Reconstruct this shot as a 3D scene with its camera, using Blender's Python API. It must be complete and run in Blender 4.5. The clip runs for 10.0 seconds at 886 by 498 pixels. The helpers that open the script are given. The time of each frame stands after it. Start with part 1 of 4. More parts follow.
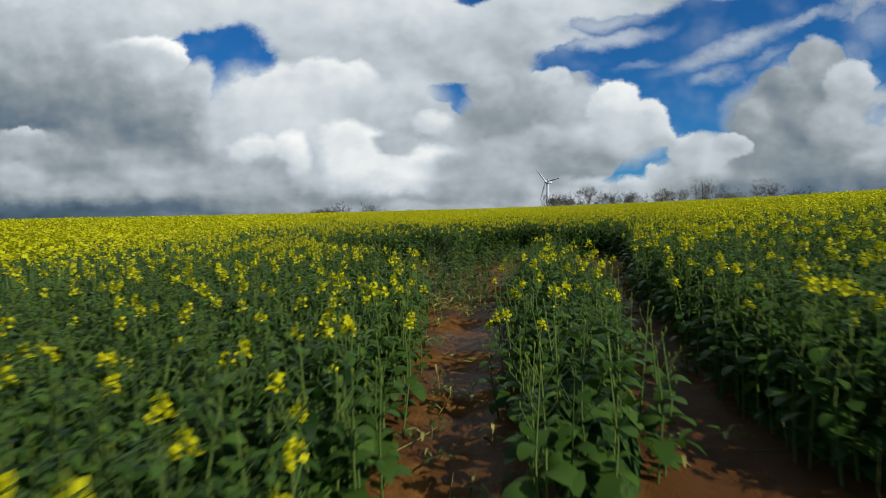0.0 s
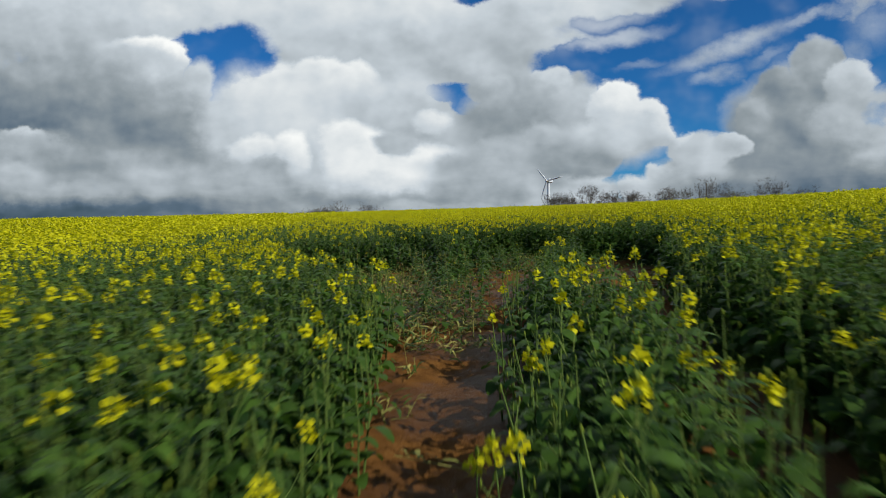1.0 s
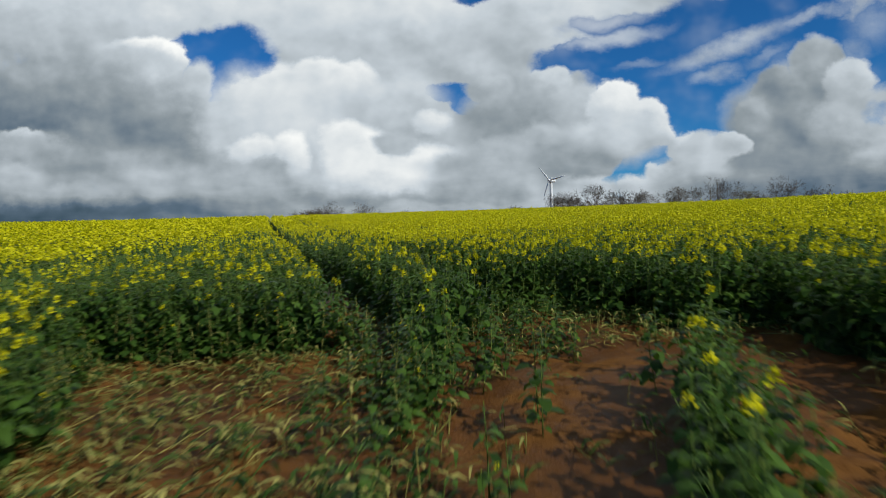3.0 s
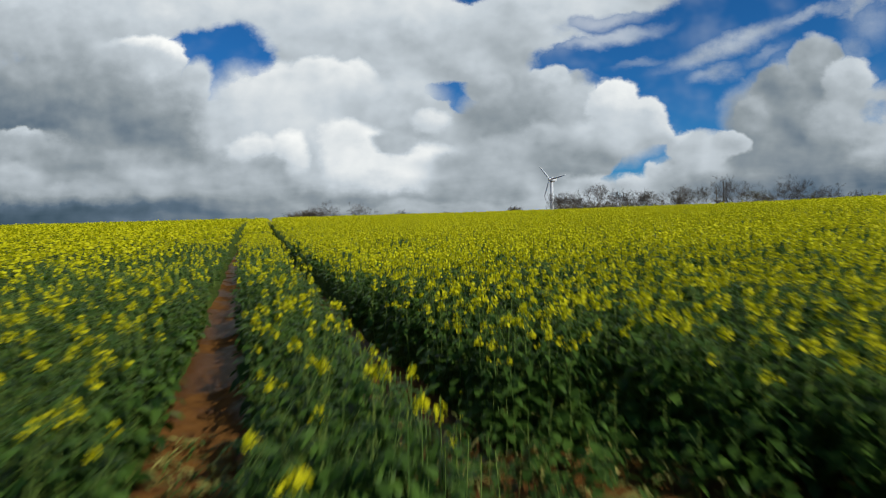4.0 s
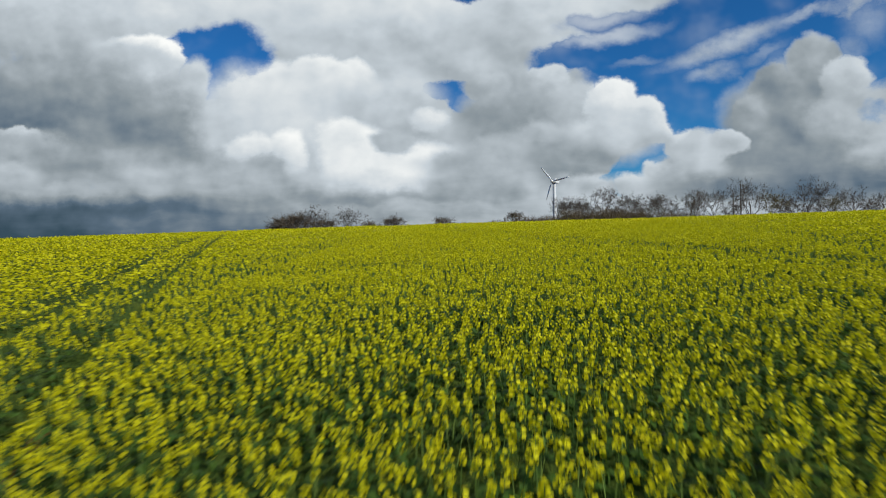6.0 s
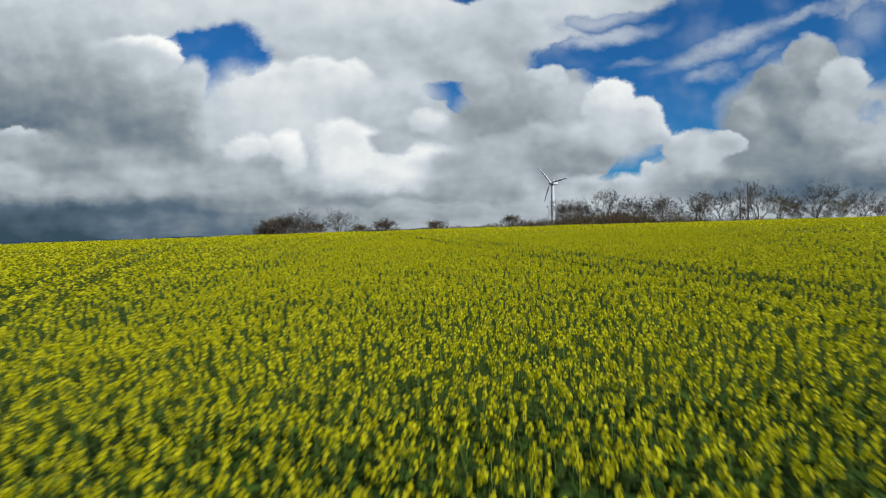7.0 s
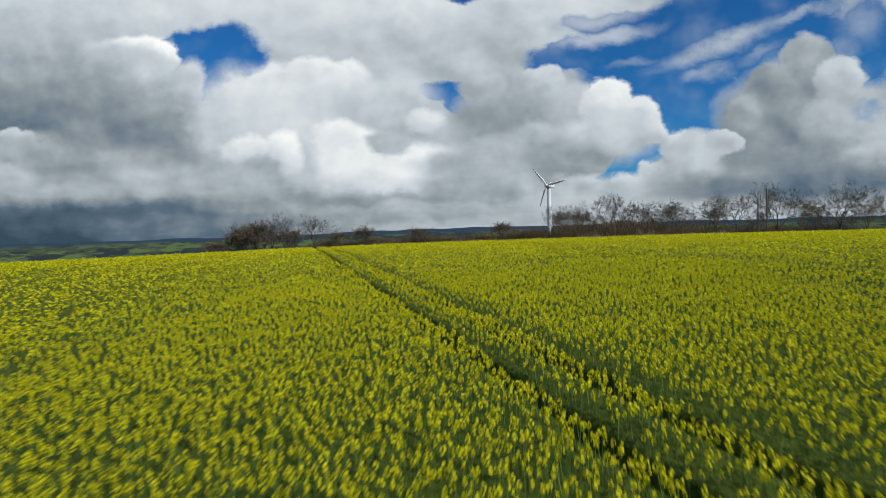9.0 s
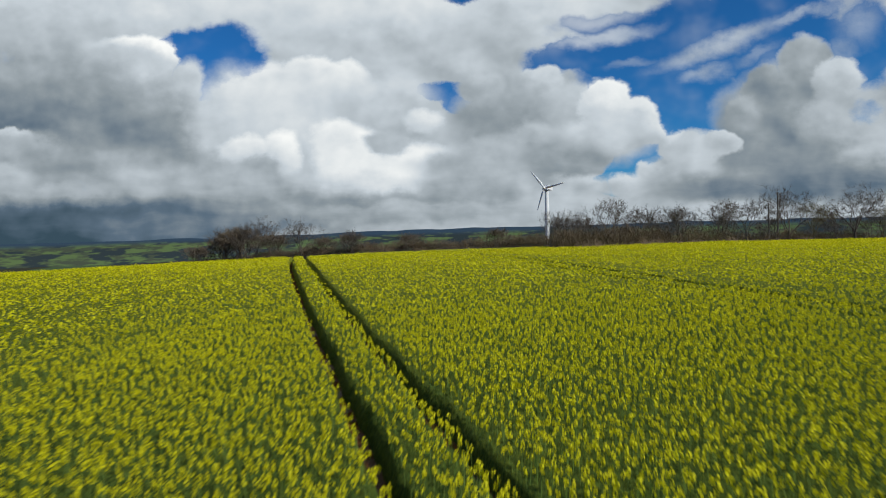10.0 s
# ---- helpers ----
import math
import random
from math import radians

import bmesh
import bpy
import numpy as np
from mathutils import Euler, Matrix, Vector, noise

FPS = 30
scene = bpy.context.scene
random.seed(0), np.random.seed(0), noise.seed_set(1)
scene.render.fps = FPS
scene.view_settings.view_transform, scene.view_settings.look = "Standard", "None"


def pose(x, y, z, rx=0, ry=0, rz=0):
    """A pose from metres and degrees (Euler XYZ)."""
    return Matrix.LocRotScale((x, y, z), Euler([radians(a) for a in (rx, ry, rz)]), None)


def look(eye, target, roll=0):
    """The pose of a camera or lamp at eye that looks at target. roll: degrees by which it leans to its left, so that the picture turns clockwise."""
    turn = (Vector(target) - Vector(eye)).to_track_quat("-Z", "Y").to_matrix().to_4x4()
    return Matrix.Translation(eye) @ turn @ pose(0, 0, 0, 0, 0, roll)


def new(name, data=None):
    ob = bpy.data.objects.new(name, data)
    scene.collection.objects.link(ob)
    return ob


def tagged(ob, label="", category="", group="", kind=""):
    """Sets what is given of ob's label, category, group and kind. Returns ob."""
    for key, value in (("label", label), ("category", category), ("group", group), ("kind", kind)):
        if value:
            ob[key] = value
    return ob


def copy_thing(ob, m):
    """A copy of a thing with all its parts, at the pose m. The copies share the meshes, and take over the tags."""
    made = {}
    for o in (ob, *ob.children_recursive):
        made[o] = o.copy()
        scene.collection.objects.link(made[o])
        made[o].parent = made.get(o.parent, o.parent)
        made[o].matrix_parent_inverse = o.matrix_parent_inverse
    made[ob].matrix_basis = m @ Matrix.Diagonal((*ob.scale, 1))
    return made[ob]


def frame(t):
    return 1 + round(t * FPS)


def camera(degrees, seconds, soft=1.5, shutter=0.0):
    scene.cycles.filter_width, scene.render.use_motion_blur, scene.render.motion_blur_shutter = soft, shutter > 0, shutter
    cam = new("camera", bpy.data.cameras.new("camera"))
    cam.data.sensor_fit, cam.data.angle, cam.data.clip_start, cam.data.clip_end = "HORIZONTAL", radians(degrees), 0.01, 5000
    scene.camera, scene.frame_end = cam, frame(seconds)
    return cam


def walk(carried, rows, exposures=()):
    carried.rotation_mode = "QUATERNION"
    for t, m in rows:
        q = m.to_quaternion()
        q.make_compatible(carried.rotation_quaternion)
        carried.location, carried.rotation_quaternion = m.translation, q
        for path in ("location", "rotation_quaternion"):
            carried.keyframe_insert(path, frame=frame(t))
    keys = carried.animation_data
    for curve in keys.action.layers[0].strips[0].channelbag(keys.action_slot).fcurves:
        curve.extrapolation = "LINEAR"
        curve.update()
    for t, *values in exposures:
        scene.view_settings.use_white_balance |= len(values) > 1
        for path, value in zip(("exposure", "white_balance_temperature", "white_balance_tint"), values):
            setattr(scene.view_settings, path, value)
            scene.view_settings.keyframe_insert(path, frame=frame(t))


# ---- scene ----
# A flight over a field of flowering rapeseed: red soil, tramlines, a hedge with bare trees and a small wind turbine.

# ---- camera ----
cam = camera(76.0, 10.0, soft=1.0, shutter=0.5)
walk(cam, [
    (0.0, pose(0.00, 0.00, 1.72, 88.10, 1.39, 0.79)),
    (0.5, pose(0.11, 1.31, 1.73, 88.09, 1.40, 0.79)),
    (1.0, pose(0.24, 2.83, 1.75, 88.08, 1.43, 0.80)),
    (1.5, pose(0.34, 4.57, 1.78, 88.07, 1.48, 0.78)),
    (2.0, pose(0.46, 6.41, 1.87, 88.07, 1.53, 0.77)),
    (2.5, pose(0.52, 8.40, 2.08, 88.07, 1.53, 0.77)),
    (2.7, pose(0.53, 9.15, 2.17, 88.08, 1.58, 0.81)),
    (3.8, pose(1.03, 14.30, 2.62, 88.00, 1.60, 0.70)),
    (4.0, pose(1.06, 15.40, 2.79, 87.97, 1.60, 0.70)),
    (4.5, pose(1.13, 18.19, 3.26, 87.96, 1.65, 0.62)),
    (5.0, pose(1.28, 21.03, 3.75, 87.94, 1.69, 0.57)),
    (5.5, pose(1.51, 23.90, 4.25, 87.91, 1.70, 0.53)),
    (5.7, pose(1.63, 24.95, 4.40, 87.87, 1.69, 0.58)),
    (6.8, pose(2.91, 31.93, 5.11, 87.87, 1.60, 0.38)),
    (7.0, pose(3.13, 33.26, 5.26, 87.93, 1.64, 0.38)),
    (7.5, pose(3.74, 36.63, 5.68, 87.94, 1.75, 0.33)),
    (8.0, pose(4.49, 40.08, 6.12, 87.94, 1.84, 0.27)),
    (8.5, pose(5.31, 43.67, 6.56, 87.94, 1.87, 0.21)),
    (9.0, pose(6.10, 47.24, 7.07, 87.93, 1.88, 0.16)),
    (9.5, pose(6.86, 50.78, 7.59, 87.95, 1.88, 0.06)),
    (10.0, pose(7.56, 54.32, 8.12, 87.95, 1.80, -0.00)),
])

# ---- sun and sky ----
SUN_ELEVATION = 38.0
SUN_AZIMUTH = 131.0         # degrees to the right of the way ahead (+y)

sun_data = bpy.data.lights.new("sun", "SUN")
sun_data.energy, sun_data.angle, sun_data.color = 3.9, radians(0.6), (1.0, 0.985, 0.89)
sun = new("sun", sun_data)
sun_way = Vector((math.sin(radians(SUN_AZIMUTH)) * math.cos(radians(SUN_ELEVATION)),
                  math.cos(radians(SUN_AZIMUTH)) * math.cos(radians(SUN_ELEVATION)),
                  math.sin(radians(SUN_ELEVATION))))
sun.matrix_basis = look(sun_way * 50, (0, 0, 0))

world = bpy.data.worlds.new("sky")
world.use_nodes = True
scene.world = world
wt = world.node_tree
wt.nodes.clear()


def wnode(kind, **settings):
    n = wt.nodes.new(kind)
    for key, value in settings.items():
        setattr(n, key, value)
    return n


def wlink(a, b):
    wt.links.new(a, b)


def wmath(op, a, b=None, c=None, clamp=False):
    n = wnode("ShaderNodeMath", operation=op, use_clamp=clamp)
    for socket, value in zip(n.inputs, (a, b, c)):
        if value is None:
            continue
        if isinstance(value, (int, float)):
            socket.default_value = value
        else:
            wlink(value, socket)
    return n.outputs[0]


def wstep(value, low, high, to_low=0.0, to_high=1.0):
    n = wnode("ShaderNodeMapRange", interpolation_type="SMOOTHSTEP")
    wlink(value, n.inputs[0])
    for i, v in zip((1, 2, 3, 4), (low, high, to_low, to_high)):
        n.inputs[i].default_value = v
    return n.outputs[0]


def wnoise(vector, scale, detail=6.0, rough=0.55, distortion=0.0):
    n = wnode("ShaderNodeTexNoise")
    wlink(vector, n.inputs["Vector"])
    n.inputs["Scale"].default_value, n.inputs["Detail"].default_value = scale, detail
    n.inputs["Roughness"].default_value, n.inputs["Distortion"].default_value = rough, distortion
    return n


coords = wnode("ShaderNodeTexCoord")
split = wnode("ShaderNodeSeparateXYZ")
wlink(coords.outputs["Generated"], split.inputs[0])
ahead = wmath("MAXIMUM", split.outputs[1], 0.12)
flat = wnode("ShaderNodeCombineXYZ")
wlink(wmath("DIVIDE", split.outputs[0], ahead), flat.inputs[0])
wlink(wmath("DIVIDE", split.outputs[2], ahead), flat.inputs[1])
# clouds near the horizon lie flatter: the fine noise is stretched along it
stretched = wnode("ShaderNodeMapping")
stretched.inputs["Scale"].default_value = (1.0, 1.25, 1.0)
wlink(flat.outputs[0], stretched.inputs["Vector"])
puffs = wnoise(stretched.outputs[0], 8.0, 3.0, 0.5)
fine = wnoise(stretched.outputs[0], 24.0, 5.0, 0.6)
shift = wnode("ShaderNodeVectorMath", operation="SUBTRACT")
wlink(puffs.outputs["Color"], shift.inputs[0])
shift.inputs[1].default_value = (0.5, 0.5, 0.5)
shift_small = wnode("ShaderNodeVectorMath", operation="SUBTRACT")
wlink(fine.outputs["Color"], shift_small.inputs[0])
shift_small.inputs[1].default_value = (0.5, 0.5, 0.5)
warp_a = wnode("ShaderNodeVectorMath", operation="MULTIPLY_ADD")
wlink(shift.outputs[0], warp_a.inputs[0])
warp_a.inputs[1].default_value = (0.050, 0.044, 0.0)
wlink(flat.outputs[0], warp_a.inputs[2])
warped = wnode("ShaderNodeVectorMath", operation="MULTIPLY_ADD")
wlink(shift_small.outputs[0], warped.inputs[0])
warped.inputs[1].default_value = (0.034, 0.030, 0.0)
wlink(warp_a.outputs[0], warped.inputs[2])

# light falls on the billows from the right and above
lit_from = wnode("ShaderNodeVectorMath", operation="ADD")
wlink(stretched.outputs[0], lit_from.inputs[0])
lit_from.inputs[1].default_value = (0.020, 0.022, 0.0)
puffs_b = wnoise(lit_from.outputs[0], 8.0, 3.0, 0.5)
relief = wmath("SUBTRACT", puffs.outputs["Fac"], puffs_b.outputs["Fac"])


def spot(u, v, ru, rv, turn):
    m = wnode("ShaderNodeMapping", vector_type="TEXTURE")
    wlink(warped.outputs[0], m.inputs["Vector"])
    m.inputs["Location"].default_value = (u, v, 0)
    m.inputs["Rotation"].default_value = (0, 0, radians(turn))
    m.inputs["Scale"].default_value = (ru, rv, 1)
    n = wnode("ShaderNodeVectorMath", operation="LENGTH")
    wlink(m.outputs[0], n.inputs[0])
    return n.outputs["Value"]


def lobe(u, v, ru, rv, dark, light, soft, solid=False):
    """A billow laid over those behind it: lit from the right and above, greyer below."""
    m = wnode("ShaderNodeMapping", vector_type="TEXTURE")
    wlink(warped.outputs[0], m.inputs["Vector"])
    m.inputs["Location"].default_value = (u, v, 0)
    m.inputs["Scale"].default_value = (ru, rv, 1)
    n = wnode("ShaderNodeVectorMath", operation="LENGTH")
    wlink(m.outputs[0], n.inputs[0])
    edge = wstep(n.outputs["Value"], 1.0 - soft, 1.0 + soft, 1.0, 0.0)
    d = wnode("ShaderNodeVectorMath", operation="DOT_PRODUCT")
    wlink(m.outputs[0], d.inputs[0])
    d.inputs[1].default_value = (0.4, 0.85, 0.0)
    value = wstep(d.outputs["Value"], -0.45, 0.95, dark, light)
    mix = wnode("ShaderNodeMix")
    wlink(edge, mix.inputs[0])
    wlink(sums["lobe"], mix.inputs[2])
    wlink(value, mix.inputs[3])
    sums["lobe"] = mix.outputs[0]
    if solid:
        sums["solid"] = edge if sums["solid"] is None else wmath("MAXIMUM", sums["solid"], edge)


base_tone = wnode("ShaderNodeValue")
base_tone.outputs[0].default_value = 0.50
sums = {"lobe": base_tone.outputs[0], "solid": None, "gap": None, "wisp": None}


def gap(u, v, ru, rv, turn, weight):
    f = wstep(spot(u, v, ru, rv, turn), 0.35, 1.7, weight, 0.0)
    sums["gap"] = f if sums["gap"] is None else wmath("SMOOTH_MAX", sums["gap"], f, 0.25)


def wisp(u, v, ru, rv, turn, weight):
    f = wstep(spot(u, v, ru, rv, turn), 0.2, 1.4, weight, 0.0)
    sums["wisp"] = f if sums["wisp"] is None else wmath("MAXIMUM", sums["wisp"], f)


# gaps of blue between the clouds
gap(-0.390, 0.321, 0.080, 0.042, 2, 1.10)
gap(-0.412, 0.276, 0.044, 0.028, 2, 1.10)
gap(-0.341, 0.306, 0.040, 0.022, 2, 1.00)
gap(-0.454, 0.329, 0.025, 0.030, 2, 1.00)
gap(0.013, 0.237, 0.048, 0.017, 2, 0.95)
gap(0.027, 0.219, 0.024, 0.020, 2, 0.95)
gap(0.042, 0.393, 0.030, 0.012, 2, 0.80)
gap(0.358, 0.277, 0.125, 0.050, 2, 1.10)
gap(0.440, 0.208, 0.095, 0.074, 2, 1.10)
gap(0.387, 0.239, 0.080, 0.060, 2, 1.00)
gap(0.444, 0.174, 0.060, 0.040, 2, 1.00)
gap(0.345, 0.111, 0.064, 0.022, 32, 1.15)
gap(0.309, 0.082, 0.040, 0.018, 22, 1.10)
gap(0.231, 0.293, 0.075, 0.026, 2, 1.05)
gap(0.456, 0.343, 0.139, 0.045, 2, 1.00)
gap(0.554, 0.361, 0.149, 0.034, 2, 1.00)
gap(0.563, 0.272, 0.060, 0.030, 2, 0.90)
gap(0.689, 0.302, 0.060, 0.038, 2, 1.00)
gap(0.742, 0.187, 0.036, 0.024, 2, 0.55)
gap(0.505, 0.303, 0.149, 0.060, 2, 1.00)
gap(0.622, 0.318, 0.100, 0.040, 2, 1.00)
# thin streaks across the blue
wisp(0.490, 0.305, 0.125, 0.020, 19, 0.90)
wisp(0.641, 0.352, 0.090, 0.010, 16, 0.70)
wisp(0.465, 0.256, 0.045, 0.016, 17, 0.80)
wisp(0.285, 0.324, 0.105, 0.015, 10, 0.80)
wisp(0.271, 0.359, 0.120, 0.022, 14, 0.70)
wisp(0.338, 0.277, 0.050, 0.008, 7, 0.35)
wisp(0.728, 0.334, 0.050, 0.040, 12, 0.50)
gap(0.743, 0.305, 0.060, 0.070, 2, 0.95)
gap(0.320, 0.348, 0.110, 0.028, 2, 0.75)
wisp(0.699, 0.287, 0.040, 0.025, 32, 0.50)
wisp(0.553, 0.287, 0.050, 0.012, 17, 0.50)
# the high deck
lobe(-0.130, 0.392, 0.418, 0.120, 0.62, 0.83, 0.45)
lobe(-0.526, 0.395, 0.259, 0.070, 0.61, 0.75, 0.50)
lobe(0.035, 0.328, 0.259, 0.060, 0.53, 0.73, 0.50)
lobe(-0.065, 0.278, 0.199, 0.035, 0.48, 0.56, 0.60)
lobe(0.134, 0.335, 0.110, 0.056, 0.51, 0.60, 0.60)
# the wide grey cloud and its bright rim
lobe(-0.691, 0.283, 0.339, 0.115, 0.33, 0.53, 0.40)
lobe(-0.715, 0.397, 0.189, 0.055, 0.53, 0.66, 0.60)
lobe(-0.665, 0.215, 0.309, 0.070, 0.23, 0.37, 0.40)
lobe(-0.725, 0.210, 0.149, 0.040, 0.21, 0.27, 0.50)
lobe(-0.486, 0.180, 0.139, 0.046, 0.27, 0.38, 0.30)
lobe(-0.537, 0.158, 0.149, 0.022, 0.25, 0.29, 0.40)
lobe(-0.529, 0.325, 0.066, 0.036, 0.68, 0.97, 0.20, True)
lobe(-0.480, 0.311, 0.028, 0.040, 0.68, 0.97, 0.18, True)
lobe(-0.566, 0.287, 0.098, 0.064, 0.39, 0.60, 0.25)
lobe(-0.507, 0.263, 0.052, 0.060, 0.44, 0.64, 0.35, True)
lobe(-0.442, 0.265, 0.034, 0.040, 0.49, 0.66, 0.30, True)
lobe(-0.459, 0.227, 0.056, 0.048, 0.42, 0.57, 0.30, True)
lobe(-0.406, 0.190, 0.060, 0.050, 0.41, 0.53, 0.45)
lobe(-0.554, 0.220, 0.100, 0.050, 0.30, 0.39, 0.50)
# the white towers in the middle
lobe(-0.340, 0.208, 0.100, 0.080, 0.58, 0.73, 0.30, True)
lobe(-0.279, 0.248, 0.076, 0.054, 0.66, 0.88, 0.20, True)
lobe(-0.223, 0.273, 0.070, 0.040, 0.68, 0.90, 0.18, True)
lobe(-0.164, 0.261, 0.045, 0.040, 0.64, 0.86, 0.18, True)
lobe(-0.354, 0.248, 0.040, 0.028, 0.66, 0.81, 0.20, True)
lobe(-0.226, 0.200, 0.129, 0.080, 0.63, 0.77, 0.40)
lobe(-0.097, 0.215, 0.090, 0.060, 0.56, 0.66, 0.40, True)
lobe(-0.068, 0.170, 0.070, 0.042, 0.49, 0.56, 0.35)
lobe(-0.028, 0.188, 0.034, 0.016, 0.63, 0.78, 0.35)
lobe(-0.209, 0.140, 0.050, 0.050, 0.57, 0.62, 0.40)
lobe(-0.338, 0.146, 0.046, 0.026, 0.68, 0.88, 0.30)
lobe(-0.273, 0.137, 0.030, 0.042, 0.73, 0.93, 0.25)
lobe(-0.319, 0.121, 0.034, 0.014, 0.48, 0.56, 0.35)
lobe(-0.159, 0.123, 0.062, 0.062, 0.77, 0.97, 0.25)
lobe(-0.188, 0.169, 0.040, 0.030, 0.76, 0.93, 0.30)
lobe(-0.051, 0.105, 0.075, 0.048, 0.68, 0.92, 0.30)
lobe(-0.111, 0.087, 0.060, 0.032, 0.73, 0.90, 0.35)
lobe(-0.231, 0.081, 0.120, 0.022, 0.56, 0.66, 0.50)
lobe(0.019, 0.103, 0.050, 0.036, 0.56, 0.72, 0.35)
lobe(-0.099, 0.151, 0.040, 0.022, 0.50, 0.55, 0.30)
# the cloud behind the turbine
lobe(0.118, 0.187, 0.100, 0.074, 0.37, 0.46, 0.20, True)
lobe(0.074, 0.243, 0.044, 0.030, 0.43, 0.57, 0.20, True)
lobe(0.179, 0.253, 0.040, 0.036, 0.44, 0.70, 0.15, True)
lobe(0.224, 0.215, 0.048, 0.038, 0.47, 0.58, 0.20, True)
lobe(0.288, 0.211, 0.046, 0.042, 0.61, 0.95, 0.12, True)
lobe(0.337, 0.177, 0.050, 0.040, 0.58, 0.85, 0.14, True)
lobe(0.366, 0.154, 0.032, 0.026, 0.58, 0.81, 0.15, True)
lobe(0.292, 0.148, 0.092, 0.044, 0.51, 0.63, 0.35, True)
lobe(0.164, 0.160, 0.046, 0.024, 0.49, 0.58, 0.45)
lobe(0.168, 0.109, 0.169, 0.028, 0.37, 0.44, 0.50)
lobe(0.079, 0.121, 0.060, 0.040, 0.42, 0.50, 0.40)
lobe(0.217, 0.085, 0.070, 0.014, 0.35, 0.37, 0.50)
lobe(0.246, 0.069, 0.060, 0.020, 0.53, 0.64, 0.40, True)
# the grey tower over the hedge trees
lobe(0.601, 0.174, 0.118, 0.095, 0.30, 0.42, 0.20, True)
lobe(0.641, 0.266, 0.044, 0.046, 0.35, 0.43, 0.16, True)
lobe(0.572, 0.228, 0.052, 0.042, 0.35, 0.43, 0.16, True)
lobe(0.528, 0.186, 0.032, 0.038, 0.33, 0.42, 0.16, True)
lobe(0.699, 0.239, 0.048, 0.042, 0.46, 0.64, 0.15, True)
lobe(0.674, 0.157, 0.050, 0.056, 0.41, 0.56, 0.30, True)
lobe(0.537, 0.125, 0.056, 0.056, 0.31, 0.37, 0.30, True)
lobe(0.620, 0.095, 0.159, 0.040, 0.27, 0.35, 0.45)
lobe(0.747, 0.105, 0.050, 0.034, 0.41, 0.56, 0.35)
lobe(0.659, 0.059, 0.179, 0.036, 0.21, 0.27, 0.50)
lobe(0.409, 0.129, 0.034, 0.026, 0.53, 0.69, 0.15, True)
lobe(0.444, 0.122, 0.045, 0.030, 0.51, 0.60, 0.20, True)
lobe(0.493, 0.133, 0.032, 0.024, 0.53, 0.69, 0.18, True)
lobe(0.374, 0.082, 0.036, 0.020, 0.58, 0.77, 0.20, True)
lobe(0.325, 0.069, 0.044, 0.018, 0.56, 0.69, 0.25, True)
lobe(0.423, 0.076, 0.070, 0.036, 0.45, 0.56, 0.40, True)
lobe(0.502, 0.057, 0.090, 0.024, 0.28, 0.37, 0.50)
# low layers and the dark rain band along the horizon
lobe(-0.757, 0.182, 0.046, 0.014, 0.43, 0.63, 0.30)
lobe(-0.728, 0.156, 0.100, 0.030, 0.41, 0.49, 0.45)
lobe(-0.610, 0.122, 0.219, 0.036, 0.37, 0.43, 0.50)
lobe(-0.771, 0.117, 0.050, 0.022, 0.47, 0.54, 0.45)
lobe(-0.460, 0.098, 0.199, 0.024, 0.41, 0.51, 0.50)
lobe(-0.692, 0.085, 0.199, 0.016, 0.42, 0.46, 0.50)
lobe(-0.371, 0.070, 0.199, 0.016, 0.39, 0.46, 0.50)
lobe(0.068, 0.072, 0.110, 0.026, 0.42, 0.49, 0.50)
lobe(-0.716, 0.021, 0.359, 0.048, 0.01, 0.09, 0.35)
lobe(-0.413, 0.025, 0.239, 0.032, 0.17, 0.24, 0.50)
lobe(-0.172, 0.055, 0.209, 0.013, 0.34, 0.38, 0.80)
lobe(-0.093, 0.031, 0.189, 0.016, 0.41, 0.48, 0.50)

# behind the way ahead the broken cloud goes on by noise alone
wide = wnoise(coords.outputs["Generated"], 2.2, 8.0, 0.55)
front = wstep(split.outputs[1], 0.35, 0.6)
gap_back = wmath("MULTIPLY", wstep(wide.outputs["Fac"], 0.40, 0.52), wmath("SUBTRACT", 1.0, front))
gap_all = wmath("MULTIPLY_ADD", sums["gap"], front, gap_back)
torn = wnoise(stretched.outputs[0], 11.0, 8.0, 0.62)
edge_noise = wmath("MULTIPLY_ADD", torn.outputs["Fac"], 0.9, -0.45)
clear = wstep(wmath("ADD", gap_all, edge_noise), 0.28, 0.78)
streak = wmath("MULTIPLY", sums["wisp"], wstep(torn.outputs["Fac"], 0.15, 0.62), clamp=True)
streak_b = wmath("MULTIPLY", streak, 0.85)
veil = wmath("MULTIPLY", wstep(puffs.outputs["Fac"], 0.45, 0.8), 0.25)
cover = wmath("MAXIMUM", wmath("MAXIMUM", wmath("SUBTRACT", 1.0, clear), wmath("MULTIPLY", sums["solid"], front)), wmath("MAXIMUM", streak_b, veil), clamp=True)

bright = sums["lobe"]
bright = wmath("MULTIPLY_ADD", wmath("SUBTRACT", bright, 0.47), front, 0.47)
bright = wmath("MULTIPLY_ADD", wmath("MULTIPLY", clear, wmath("SUBTRACT", 1.0, sums["solid"])), 0.08, bright)
bright = wmath("MULTIPLY_ADD", relief, 0.45, bright)
bright = wmath("MULTIPLY_ADD", wmath("SUBTRACT", fine.outputs["Fac"], 0.5), 0.11, bright)
layers_at = wnode("ShaderNodeMapping")
layers_at.inputs["Scale"].default_value = (2.2, 26.0, 1.0)
wlink(warp_a.outputs[0], layers_at.inputs["Vector"])
layers = wnoise(layers_at.outputs[0], 1.0, 5.0, 0.5)
